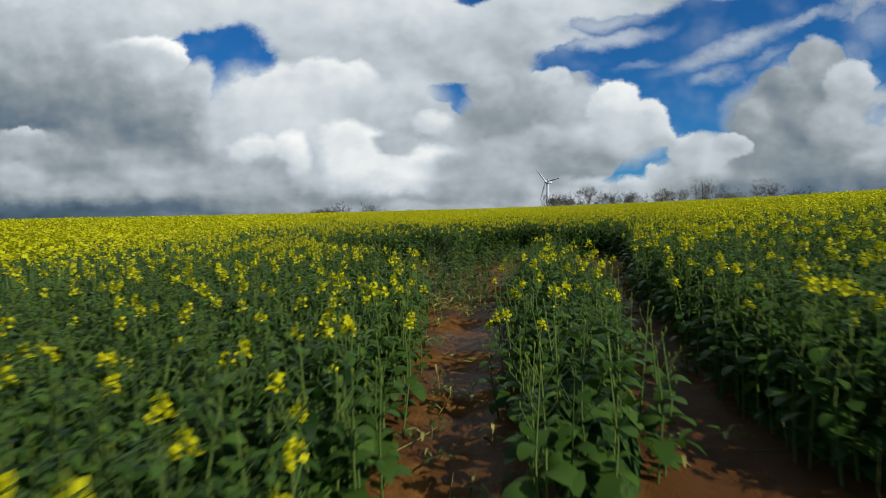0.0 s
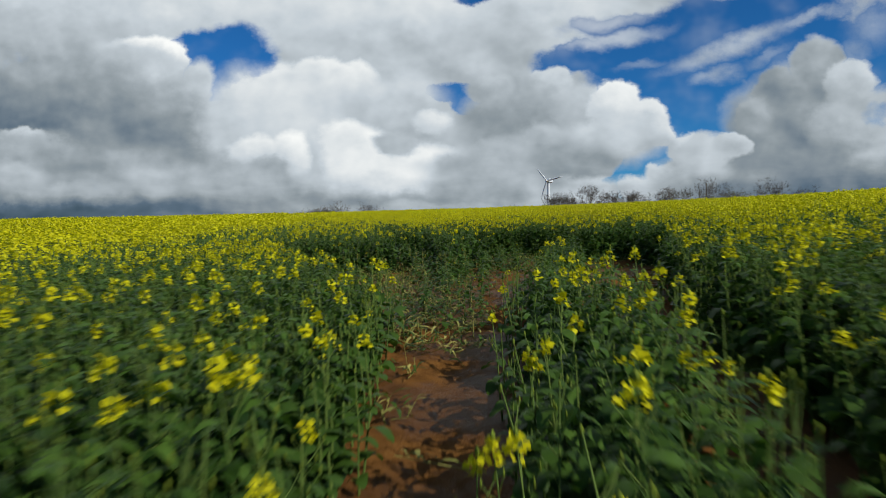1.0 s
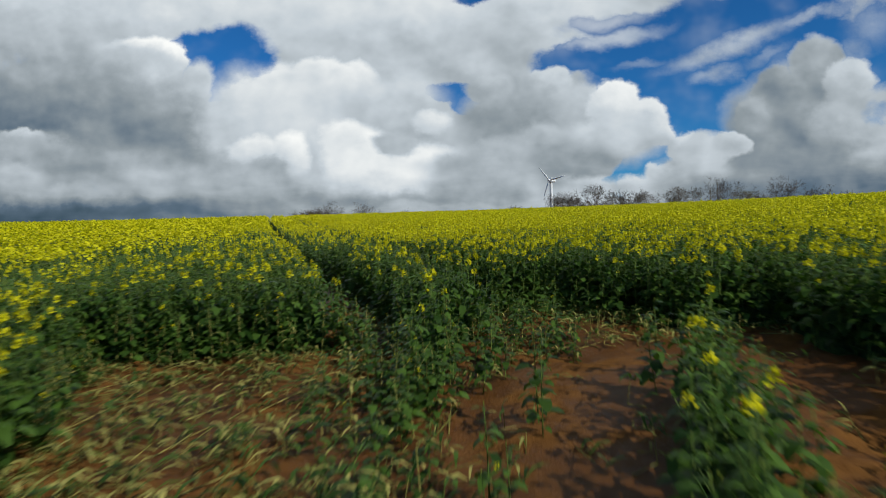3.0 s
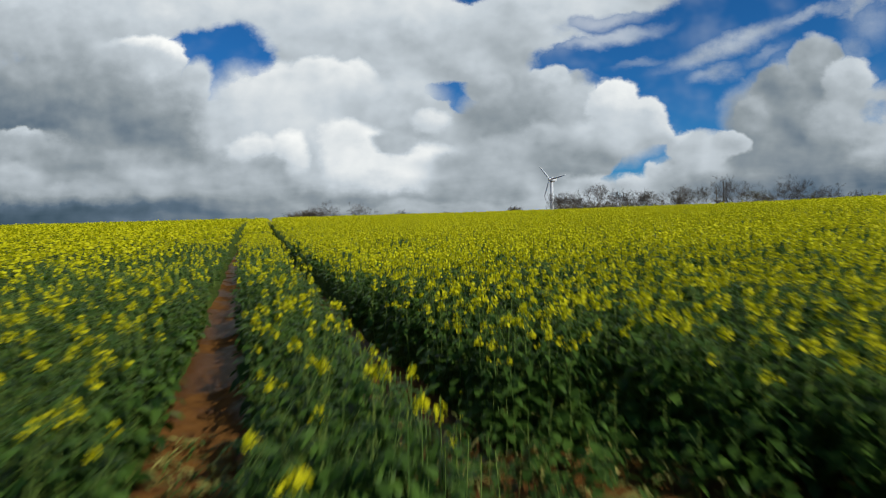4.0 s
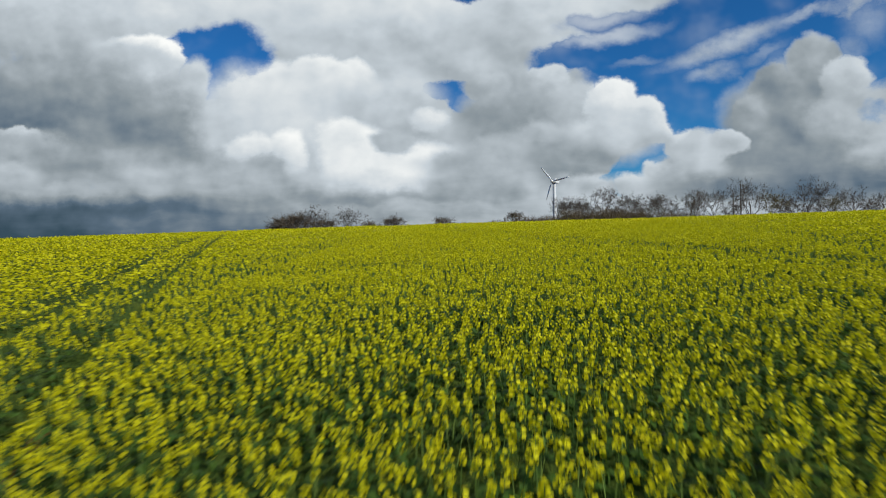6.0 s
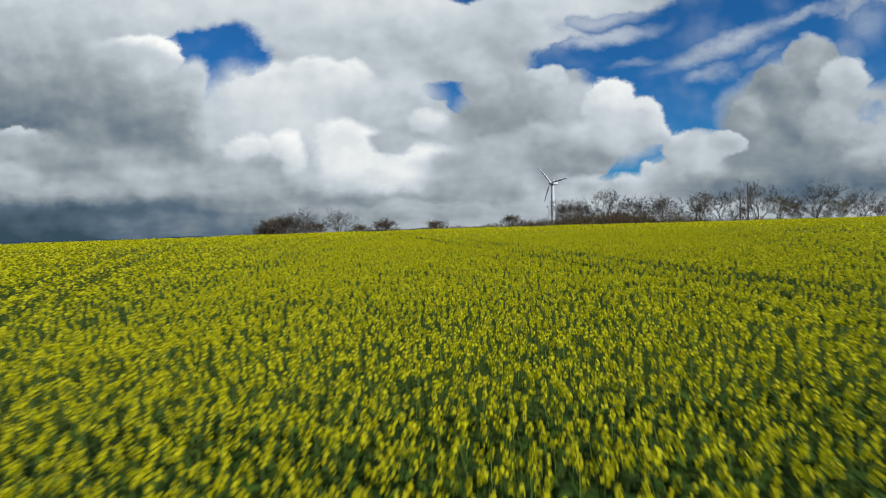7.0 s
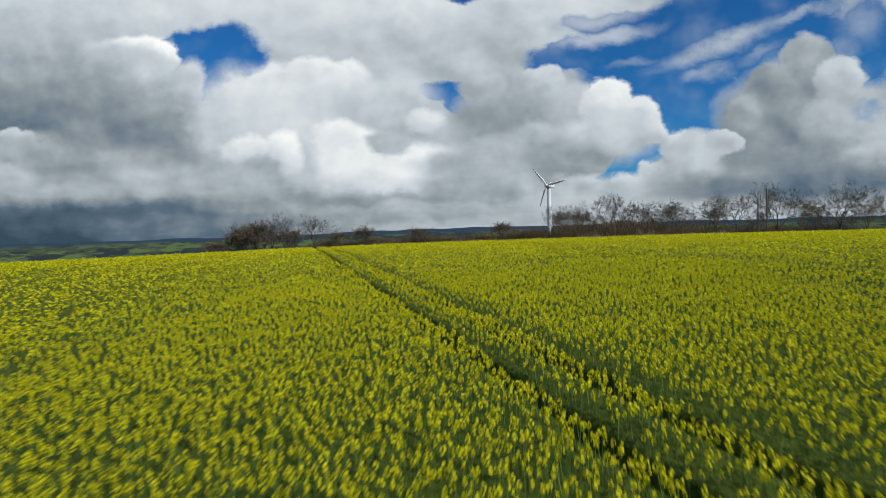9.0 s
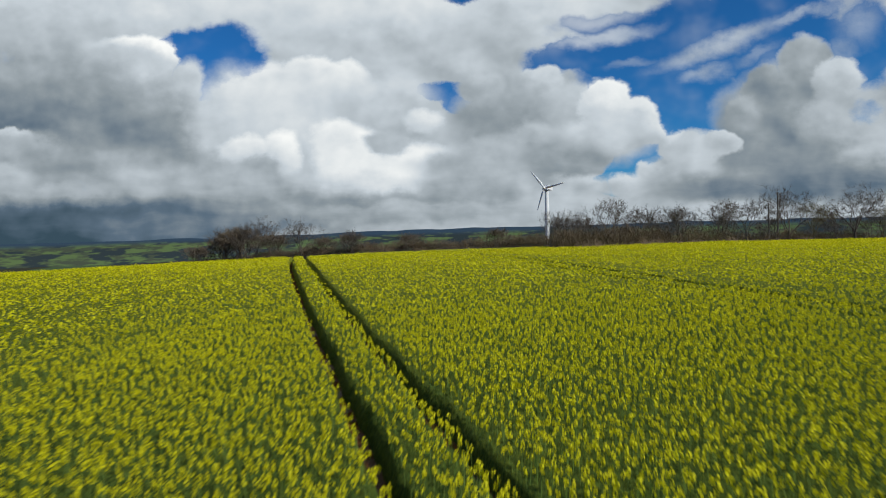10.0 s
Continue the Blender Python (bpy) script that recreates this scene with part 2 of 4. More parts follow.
low_sky = wstep(split.outputs[2], 0.015, 0.17, 0.32, 0.0)
bright = wmath("MULTIPLY_ADD", wmath("SUBTRACT", layers.outputs["Fac"], 0.5), wmath("MULTIPLY", low_sky, 1.0), bright)
ramp = wnode("ShaderNodeValToRGB")
wlink(bright, ramp.inputs[0])
ramp.color_ramp.elements[0].position, ramp.color_ramp.elements[0].color = 0.0, (0.040, 0.075, 0.105, 1)
ramp.color_ramp.elements[1].position, ramp.color_ramp.elements[1].color = 1.0, (0.97, 0.985, 0.965, 1)
for at, colour in ((0.18, (0.105, 0.155, 0.21, 1)), (0.36, (0.27, 0.315, 0.345, 1)), (0.62, (0.56, 0.622, 0.67, 1))):
    e = ramp.color_ramp.elements.new(at)
    e.color = colour

air = wnode("ShaderNodeTexSky", sky_type="NISHITA", sun_disc=False)
air.sun_elevation, air.sun_rotation = radians(SUN_ELEVATION), radians(SUN_AZIMUTH)
air.altitude, air.air_density, air.dust_density, air.ozone_density = 100.0, 1.0, 0.3, 2.0
deep = wnode("ShaderNodeMix", data_type="RGBA", blend_type="MULTIPLY")
deep.inputs[0].default_value = 1.0
wlink(air.outputs[0], deep.inputs[6])
deep.inputs[7].default_value = (0.11, 0.47, 0.85, 1)
blue_bg = wnode("ShaderNodeBackground")
wlink(deep.outputs[2], blue_bg.inputs[0])
blue_bg.inputs[1].default_value = 0.095
cloud_bg = wnode("ShaderNodeBackground")
wlink(ramp.outputs[0], cloud_bg.inputs[0])
cloud_bg.inputs[1].default_value = 1.0
both = wnode("ShaderNodeMixShader")
wlink(cover, both.inputs[0])
wlink(blue_bg.outputs[0], both.inputs[1])
wlink(cloud_bg.outputs[0], both.inputs[2])
wout = wnode("ShaderNodeOutputWorld")
wlink(both.outputs[0], wout.inputs[0])
world.cycles.sampling_method = "MANUAL"
world.cycles.sample_map_resolution = 512


# ---- materials ----
def material(name):
    m = bpy.data.materials.new(name)
    m.use_nodes = True
    m.node_tree.nodes.clear()
    return m


def tree_tools(m):
    nt = m.node_tree

    def node(kind, **settings):
        n = nt.nodes.new(kind)
        for key, value in settings.items():
            setattr(n, key, value)
        return n

    def link(a, b):
        nt.links.new(a, b)
    return node, link


def mixed(node, link, fac, a, b):
    n = node("ShaderNodeMix", data_type="RGBA")
    for socket, value in ((n.inputs[0], fac), (n.inputs[6], a), (n.inputs[7], b)):
        if isinstance(value, (int, float)):
            socket.default_value = value
        elif isinstance(value, tuple):
            socket.default_value = (*value, 1)
        else:
            link(value, socket)
    return n.outputs[2]


def noise_node(node, link, scale, detail=4.0, vector=None, rough=0.55):
    n = node("ShaderNodeTexNoise")
    n.inputs["Scale"].default_value, n.inputs["Detail"].default_value, n.inputs["Roughness"].default_value = scale, detail, rough
    if vector is not None:
        link(vector, n.inputs["Vector"])
    return n.outputs["Fac"]


def stepped(node, link, value, low, high, a=0.0, b=1.0):
    n = node("ShaderNodeMapRange", interpolation_type="SMOOTHSTEP")
    link(value, n.inputs[0])
    for i, v in zip((1, 2, 3, 4), (low, high, a, b)):
        n.inputs[i].default_value = v
    return n.outputs[0]


def plain(name, colour, other, scale, roughness=0.7, bump=0.2, metallic=0.0):
    """Paint, bark or metal: two colours in noise at two scales, with fine relief."""
    m = material(name)
    node, link = tree_tools(m)
    tc = node("ShaderNodeTexCoord").outputs["Object"]
    big, small = noise_node(node, link, scale, 5, tc), noise_node(node, link, scale * 9, 4, tc)
    shader = node("ShaderNodeBsdfPrincipled")
    c = mixed(node, link, stepped(node, link, big, 0.35, 0.65), colour, other)
    c = mixed(node, link, stepped(node, link, small, 0.5, 0.75, 0.0, 0.4), c, tuple(v * 0.6 for v in colour))
    link(c, shader.inputs["Base Color"])
    shader.inputs["Roughness"].default_value, shader.inputs["Metallic"].default_value = roughness, metallic
    b = node("ShaderNodeBump")
    b.inputs["Strength"].default_value, b.inputs["Distance"].default_value = bump, 0.02
    link(small, b.inputs["Height"])
    link(b.outputs[0], shader.inputs["Normal"])
    link(shader.outputs[0], node("ShaderNodeOutputMaterial").inputs[0])
    return m


def leafy(name, dark, light, through_colour, translucency=0.35, roughness=0.5, patch=0.0, patch_colour=None):
    """Leaf, stem or petal: colour varies from piece to piece, and some light passes through."""
    m = material(name)
    node, link = tree_tools(m)
    geo = node("ShaderNodeNewGeometry")
    c = mixed(node, link, geo.outputs["Random Per Island"], dark, light)
    if patch:
        wide_noise = noise_node(node, link, 0.35, 3, geo.outputs["Position"])
        c = mixed(node, link, stepped(node, link, wide_noise, 0.45, 0.7, 0.0, patch), c, patch_colour)
    shader = node("ShaderNodeBsdfPrincipled")
    link(c, shader.inputs["Base Color"])
    shader.inputs["Roughness"].default_value = roughness
    shader.inputs["Specular IOR Level"].default_value = 0.10
    glow = node("ShaderNodeBsdfTranslucent")
    glow.inputs[0].default_value = (*through_colour, 1)
    mix = node("ShaderNodeMixShader")
    mix.inputs[0].default_value = translucency
    link(shader.outputs[0], mix.inputs[1])
    link(glow.outputs[0], mix.inputs[2])
    link(mix.outputs[0], node("ShaderNodeOutputMaterial").inputs[0])
    return m


def soil_and_country():
    """Red-brown soil in the field; beyond the hedges the pastures, ploughland and woods of the valley."""
    m = material("soil and country")
    node, link = tree_tools(m)
    geo = node("ShaderNodeNewGeometry")
    p = geo.outputs["Position"]
    coarse, medium, grit = noise_node(node, link, 0.8, 5, p), noise_node(node, link, 5, 6, p), noise_node(node, link, 38, 5, p, 0.65)
    earth = mixed(node, link, stepped(node, link, medium, 0.3, 0.7), (0.095, 0.040, 0.010), (0.20, 0.088, 0.022))
    earth = mixed(node, link, stepped(node, link, grit, 0.45, 0.75, 0, 0.6), earth, (0.235, 0.115, 0.036))
    wet = stepped(node, link, coarse, 0.39, 0.56)
    earth = mixed(node, link, wet, earth, mixed(node, link, medium, (0.062, 0.024, 0.007), (0.12, 0.048, 0.012)))
    # the country: fields as cells, with darker hedges and woods between
    cells = node("ShaderNodeTexVoronoi", feature="F1")
    cells.inputs["Scale"].default_value = 0.0045
    link(p, cells.inputs["Vector"])
    tint = node("ShaderNodeSeparateColor")
    link(cells.outputs["Color"], tint.inputs[0])
    # field and wood colours are darkened and blued to hold cloud shade and haze
    pasture = mixed(node, link, tint.outputs[0], (0.032, 0.058, 0.030), (0.075, 0.11, 0.046))
    plough = mixed(node, link, tint.outputs[1], (0.034, 0.034, 0.028), (0.055, 0.046, 0.034))
    fields = mixed(node, link, stepped(node, link, tint.outputs[2], 0.6, 0.62), pasture, plough)
    edges = node("ShaderNodeTexVoronoi", feature="DISTANCE_TO_EDGE")
    edges.inputs["Scale"].default_value = 0.0045
    link(p, edges.inputs["Vector"])
    fields = mixed(node, link, stepped(node, link, edges.outputs["Distance"], 0.03, 0.09, 1.0, 0.0), fields, (0.035, 0.035, 0.022))
    woods = noise_node(node, link, 0.0022, 5, p)
    fields = mixed(node, link, stepped(node, link, woods, 0.5, 0.56), fields, (0.016, 0.021, 0.022))
    away = node("ShaderNodeVectorMath", operation="LENGTH")
    link(p, away.inputs[0])
    c = mixed(node, link, stepped(node, link, away.outputs["Value"], 255, 300), earth, fields)
    shader = node("ShaderNodeBsdfPrincipled")
    link(c, shader.inputs["Base Color"])
    near = stepped(node, link, away.outputs["Value"], 60, 120, 1.0, 0.0)
    gloss = node("ShaderNodeMath", operation="MULTIPLY")
    link(wet, gloss.inputs[0])
    link(near, gloss.inputs[1])
    link(stepped(node, link, gloss.outputs[0], 0, 1, 1.0, 0.42), shader.inputs["Roughness"])
    link(stepped(node, link, gloss.outputs[0], 0, 1, 0.04, 0.13), shader.inputs["Specular IOR Level"])
    b = node("ShaderNodeBump")
    b.inputs["Strength"].default_value, b.inputs["Distance"].default_value = 0.6, 0.03
    height = node("ShaderNodeMath", operation="ADD")
    link(medium, height.inputs[0])
    link(grit, height.inputs[1])
    link(height.outputs[0], b.inputs["Height"])
    link(b.outputs[0], shader.inputs["Normal"])
    link(shader.outputs[0], node("ShaderNodeOutputMaterial").inputs[0])
    return m


def hazed_country():
    """Far hills: small pastures between dark woods, with distance haze painted in as blue."""
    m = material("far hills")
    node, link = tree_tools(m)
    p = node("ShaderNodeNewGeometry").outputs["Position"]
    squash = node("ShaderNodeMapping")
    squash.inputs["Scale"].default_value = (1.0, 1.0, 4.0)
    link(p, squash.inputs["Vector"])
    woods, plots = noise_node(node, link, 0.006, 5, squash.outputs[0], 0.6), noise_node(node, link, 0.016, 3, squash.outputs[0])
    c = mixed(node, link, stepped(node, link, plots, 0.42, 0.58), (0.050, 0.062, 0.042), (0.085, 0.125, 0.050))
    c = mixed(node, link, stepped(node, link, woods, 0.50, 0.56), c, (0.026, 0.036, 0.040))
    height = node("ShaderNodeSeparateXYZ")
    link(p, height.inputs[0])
    # bluer with height: the haze of distance is mixed into the base colour
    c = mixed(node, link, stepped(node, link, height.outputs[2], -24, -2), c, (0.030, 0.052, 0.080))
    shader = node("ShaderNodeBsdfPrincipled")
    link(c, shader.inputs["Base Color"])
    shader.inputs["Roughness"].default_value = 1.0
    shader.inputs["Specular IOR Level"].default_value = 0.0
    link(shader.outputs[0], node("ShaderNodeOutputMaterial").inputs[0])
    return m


def canopy_material(name, buds):
    """The leaf layer under the flowers: dark green with lighter leaves, speckled with yellow."""
    m = material(name)
    node, link = tree_tools(m)
    p = node("ShaderNodeNewGeometry").outputs["Position"]
    leaf, wide_noise = noise_node(node, link, 9, 5, p, 0.65), noise_node(node, link, 0.5, 4, p)
    c = mixed(node, link, stepped(node, link, leaf, 0.35, 0.7), (0.012, 0.036, 0.011), (0.060, 0.110, 0.022))
    c = mixed(node, link, stepped(node, link, wide_noise, 0.4, 0.7, 0, 0.3), c, (0.11, 0.13, 0.015))
    small_buds = noise_node(node, link, 22, 3, p, 0.6)
    # the flowers stand closer together further into the field
    place = node("ShaderNodeSeparateXYZ")
    link(p, place.inputs[0])
    closer = node("ShaderNodeMath", operation="MULTIPLY")
    link(stepped(node, link, small_buds, 0.36, 0.58, 0, buds), closer.inputs[0])
    link(stepped(node, link, place.outputs[1], 50, 130, 0.12, 1.0), closer.inputs[1])
    c = mixed(node, link, closer.outputs[0], c, (0.31, 0.30, 0.010))
    shader = node("ShaderNodeBsdfPrincipled")
    link(c, shader.inputs["Base Color"])
    shader.inputs["Roughness"].default_value = 0.9
    shader.inputs["Specular IOR Level"].default_value = 0.08
    b = node("ShaderNodeBump")
    b.inputs["Strength"].default_value, b.inputs["Distance"].default_value = 1.0, 0.12
    link(leaf, b.inputs["Height"])
    link(b.outputs[0], shader.inputs["Normal"])
    link(shader.outputs[0], node("ShaderNodeOutputMaterial").inputs[0])
    return m


SOIL = soil_and_country()
CANOPY = canopy_material("leaf layer with small flowers", 0.9)
LOWER = canopy_material("lower leaf layer", 0.0)
LEAF = leafy("rape leaf", (0.006, 0.022, 0.004), (0.074, 0.140, 0.022), (0.07, 0.16, 0.014), 0.26, 0.40)
STEM = leafy("rape stem", (0.055, 0.105, 0.022), (0.17, 0.23, 0.052), (0.12, 0.21, 0.04), 0.15, 0.5)
PETAL = leafy("rape petal", (0.50, 0.447, 0.004), (0.70, 0.655, 0.014), (0.60, 0.58, 0.012), 0.35, 0.6)
BUD = leafy("rape bud", (0.10, 0.15, 0.02), (0.22, 0.27, 0.03), (0.2, 0.25, 0.03), 0.25, 0.6)
STRAW = leafy("flattened stem", (0.12, 0.135, 0.03), (0.38, 0.34, 0.10), (0.3, 0.27, 0.09), 0.15, 0.7)
BARK = plain("bark", (0.050, 0.042, 0.034), (0.085, 0.070, 0.055), 3.0, 0.9, 0.5)
TWIG = plain("twig", (0.068, 0.055, 0.045), (0.10, 0.082, 0.068), 1.5, 0.9, 0.2)
BROWN_TWIG = plain("brown twig", (0.075, 0.058, 0.038), (0.12, 0.092, 0.062), 1.5, 0.9, 0.2)
OLIVE_TWIG = plain("budding twig", (0.085, 0.072, 0.030), (0.13, 0.11, 0.05), 1.5, 0.9, 0.2)
HEDGE = plain("hedge twig", (0.085, 0.060, 0.034), (0.13, 0.092, 0.052), 0.6, 0.9, 0.2)
IVY = leafy("ivy leaf", (0.015, 0.03, 0.01), (0.04, 0.07, 0.02), (0.05, 0.1, 0.02), 0.1, 0.4)
WHITE = plain("white paint", (0.78, 0.79, 0.80), (0.70, 0.71, 0.72), 0.8, 0.35, 0.02)
RENDER_WALL = plain("house render", (0.74, 0.72, 0.68), (0.62, 0.60, 0.56), 0.3, 0.85, 0.1)
SLATE = plain("slate roof", (0.10, 0.10, 0.115), (0.15, 0.145, 0.15), 1.0, 0.7, 0.2)
POLE = plain("weathered pole", (0.10, 0.085, 0.07), (0.15, 0.13, 0.11), 2.0, 0.9, 0.3)


# ---- land ----
def smooth(a, b, v):
    t = np.clip((v - a) / (b - a), 0, 1)
    return t * t * (3 - 2 * t)


def lattice(x, y, seed, size):
    """Value noise, smooth, about -1..1."""
    x, y = np.asarray(x, float) / size, np.asarray(y, float) / size
    xi, yi = np.floor(x), np.floor(y)
    fx, fy = x - xi, y - yi
    fx, fy = fx * fx * (3 - 2 * fx), fy * fy * (3 - 2 * fy)

    def h(i, j):
        n = np.sin(i * 127.1 + j * 311.7 + seed * 74.7) * 43758.5453
        return (n - np.floor(n)) * 2 - 1
    return ((h(xi, yi) * (1 - fx) + h(xi + 1, yi) * fx) * (1 - fy)
            + (h(xi, yi + 1) * (1 - fx) + h(xi + 1, yi + 1) * fx) * fy)


def hill(x, y):
    """The lie of the land: the field climbs ahead, crests and falls to a wide valley with hills behind."""
    x, y = np.asarray(x, float), np.asarray(y, float)
    u = 82 * np.tanh(x / 82) / 50
    v = np.where(y > 100, 100 + 50 * np.tanh((y - 100) / 50), np.where(y < 0, 25 * np.tanh(y / 25), y)) / 100
    z = (-0.05 + 2.4714 * u + 3.2125 * v - 5.2292 * u * v + 2.1533 * u * u + 3.7957 * v * v
         + 2.7782 * u * v * v - 2.219 * u * u * v - 3.0523 * v ** 3 + 0.2133 * u ** 3)
    r = np.hypot(x, y)
    z = z * (1 - smooth(215, 430, r))
    # behind the hedges the ground drops away
    behind = np.minimum(y - 142 - 0.53 * (x - 25), y - 149 + 0.65 * (x - 31))
    z = z - smooth(6, 90, behind) * 13
    fall = smooth(190, 900, r) * 70 + smooth(150, 320, r) * 4
    rise = smooth(1700, 4300, r) * (58 + 14 * lattice(x, y, 3, 900) + 6 * lattice(x, y, 4, 350))
    rolling = smooth(500, 1200, r) * (9 * lattice(x, y, 5, 520) + 4 * lattice(x, y, 6, 210))
    return z - fall + rise + rolling


# the tramlines share one gentle bend; q counts metres across them
def bend(y):
    s = np.asarray(y, float) - 23.3
    return -0.37 * s + 0.0005 * s * s


TRAM = (-2.32, -0.14, 20.9, 22.9, 43.1, 45.1, -24.7, -22.7)


def left_rut(y):
    y = np.maximum(y, 0)
    return -0.08 + 0.0035 * y * y


def right_rut(y):
    y = np.maximum(y, 0)
    return 1.35 + 0.12 * y + 0.0035 * y * y


def wobble(x, y, seed=1):
    return 0.10 * lattice(x, y, seed, 0.5) + 0.12 * lattice(x, y, seed + 1, 1.7)


def openness(x, y):
    """How far inside bare ground (above 0) or inside the crop (below 0) a place lies, in metres."""
    x, y = np.asarray(x, float), np.asarray(y, float)
    w = wobble(x, y)
    q = x - bend(y)
    o = np.full(x.shape, -9.0)
    for c in TRAM:
        half = 0.34 if c < 5 and c > -5 else 0.30
        along = 0.19 + 0.23 * np.clip(1 - (y - 22) / 12, 0, 1) if half > 0.31 else 0.25
        o = np.maximum(o, np.where(y > 17.2, along - np.abs(q - c) + 0.6 * w, -9))
    o = np.maximum(o, np.where(y < 18.2, 0.40 + 0.13 * smooth(6, 9, y) - np.abs(x - left_rut(y)) + w, -9))
    o = np.maximum(o, np.where(y < 18.2, 0.33 + 0.17 * smooth(8, 12, y) + 0.9 * smooth(3.6, 2.6, y) - np.maximum(right_rut(y) - x, 1.35 * (x - right_rut(y))) + w, -9))
    # the trampled turning place where the ruts meet the tramline
    west = -0.5 - np.clip(y - 9.5, 0, 20) * 0.47
    north = 18.15 + 2.15 * smooth(0.7, 1.6, x) - 1.6 * np.clip(x - 2.6, 0, 9)
    east = right_rut(y) + 0.22 + 0.8 * smooth(12.4, 14.5, y) + 0.8 * smooth(15.5, 17.5, y)
    patch = np.minimum.reduce([x - west, east - x, north - y, y - 10.2])
    strip = np.minimum.reduce([y - 3.15, x - left_rut(y) - 0.42 - 0.19 * np.clip(y - 9, 0, 9), right_rut(y) - 0.36 - 0.15 * smooth(8, 12, y) - 0.25 * smooth(6, 8, y) - 0.25 * smooth(8, 9.5, y) * smooth(14.5, 12.5, y) - x, 16.3 - y])
    tongue = np.minimum.reduce([x - 0.15, 1.45 + 0.1 * smooth(16.4, 17.4, y) - 0.2 * smooth(18, 20, y) - x, y - 14.6])
    patch = np.minimum(patch, -np.maximum(strip, tongue))
    return np.maximum(o, patch + w)


def rut_depth(x, y):
    q = x - bend(y)
    d = np.zeros(np.shape(x))
    for c in TRAM:
        d = np.maximum(d, np.where(y > 17, np.exp(-((q - c) / 0.22) ** 2), 0))
    d = np.maximum(d, np.where(y < 17.5, np.exp(-((x - left_rut(y)) / 0.30) ** 2), 0))
    d = np.maximum(d, np.where(y < 17.5, np.exp(-((x - right_rut(y)) / 0.27) ** 2), 0))
    return d


def ground(x, y):
    """The soil's height, with wheel ruts, tread ripples and clods."""
    x, y = np.asarray(x, float), np.asarray(y, float)
    near = smooth(60, 30, np.hypot(x, y - 12))
    rut = rut_depth(x, y)
    tread = 0.012 * np.sin(y * 21 + 2 * np.abs(x - left_rut(y)) * 8) * rut
    clod = 0.020 * lattice(x, y, 11, 0.22) + 0.016 * lattice(x, y, 12, 0.5) + 0.03 * lattice(x, y, 13, 1.6)
    return hill(x, y) + near * (clod * (1 - 0.55 * rut) - 0.075 * rut + tread)


def spread(low, high, step, reach_low, reach_high, growth=1.16):
    """Grid lines: even between low and high, then wider and wider out to the reach."""
    v = list(np.arange(low, high + step / 2, step))
    d = step
    while v[-1] < reach_high:
        d *= growth
        v.append(min(v[-1] + d, reach_high))
    d = step
    while v[0] > reach_low:
        d *= growth
        v.insert(0, max(v[0] - d, reach_low))
    return np.array(v)


def sheet(name, x, y, z, mat):
    """A grid of quads as one mesh."""
    ny, nx = x.shape
    i = np.arange(nx * ny).reshape(ny, nx)
    quads = np.stack([i[:-1, :-1], i[:-1, 1:], i[1:, 1:], i[1:, :-1]], -1).reshape(-1, 4)
    ob = quad_mesh(name, np.stack([x, y, z], -1).reshape(-1, 3), quads, np.zeros(len(quads), int), [mat])
    ob.data.polygons.foreach_set("use_smooth", np.ones(len(quads), bool))
    return ob


def quad_mesh(name, verts, quads, slots, mats):
    me = bpy.data.meshes.new(name)
    me.vertices.add(len(verts))
    me.vertices.foreach_set("co", np.ascontiguousarray(verts, dtype=np.float32).ravel())
    me.loops.add(len(quads) * 4)
    me.loops.foreach_set("vertex_index", np.ascontiguousarray(quads, dtype=np.int32).ravel())
    me.polygons.add(len(quads))
    me.polygons.foreach_set("loop_start", np.arange(0, len(quads) * 4, 4, dtype=np.int32))
    for m in mats:
        me.materials.append(m)
    me.polygons.foreach_set("material_index", np.ascontiguousarray(slots, dtype=np.int32))
    me.update(calc_edges=True)
    return new(name, me)


gx, gy = np.meshgrid(spread(-6, 8, 0.11, -4700, 4700), spread(2.5, 21, 0.11, -4700, 4700))
tagged(sheet("ground", gx, gy, ground(gx, gy), SOIL),
       "wet red-brown soil with wheel ruts, falling to a valley of fields", "ground", kind="structure")

# the far side of the valley under the rain cloud, haze in its colour
HAZED_HILLS = hazed_country()
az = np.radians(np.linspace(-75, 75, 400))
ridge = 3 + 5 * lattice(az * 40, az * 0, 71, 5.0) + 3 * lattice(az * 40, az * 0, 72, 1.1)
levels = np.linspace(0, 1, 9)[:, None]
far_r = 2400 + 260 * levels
tagged(sheet("backdrop", far_r * np.sin(az), far_r * np.cos(az), -85 + levels ** 0.8 * (85 + ridge), HAZED_HILLS),
       "hills of woods and pasture across the valley, haze painted in blue-green", "hills", kind="structure")

# ---- the crop ----
CROP = 1.13
rng = np.random.default_rng(7)


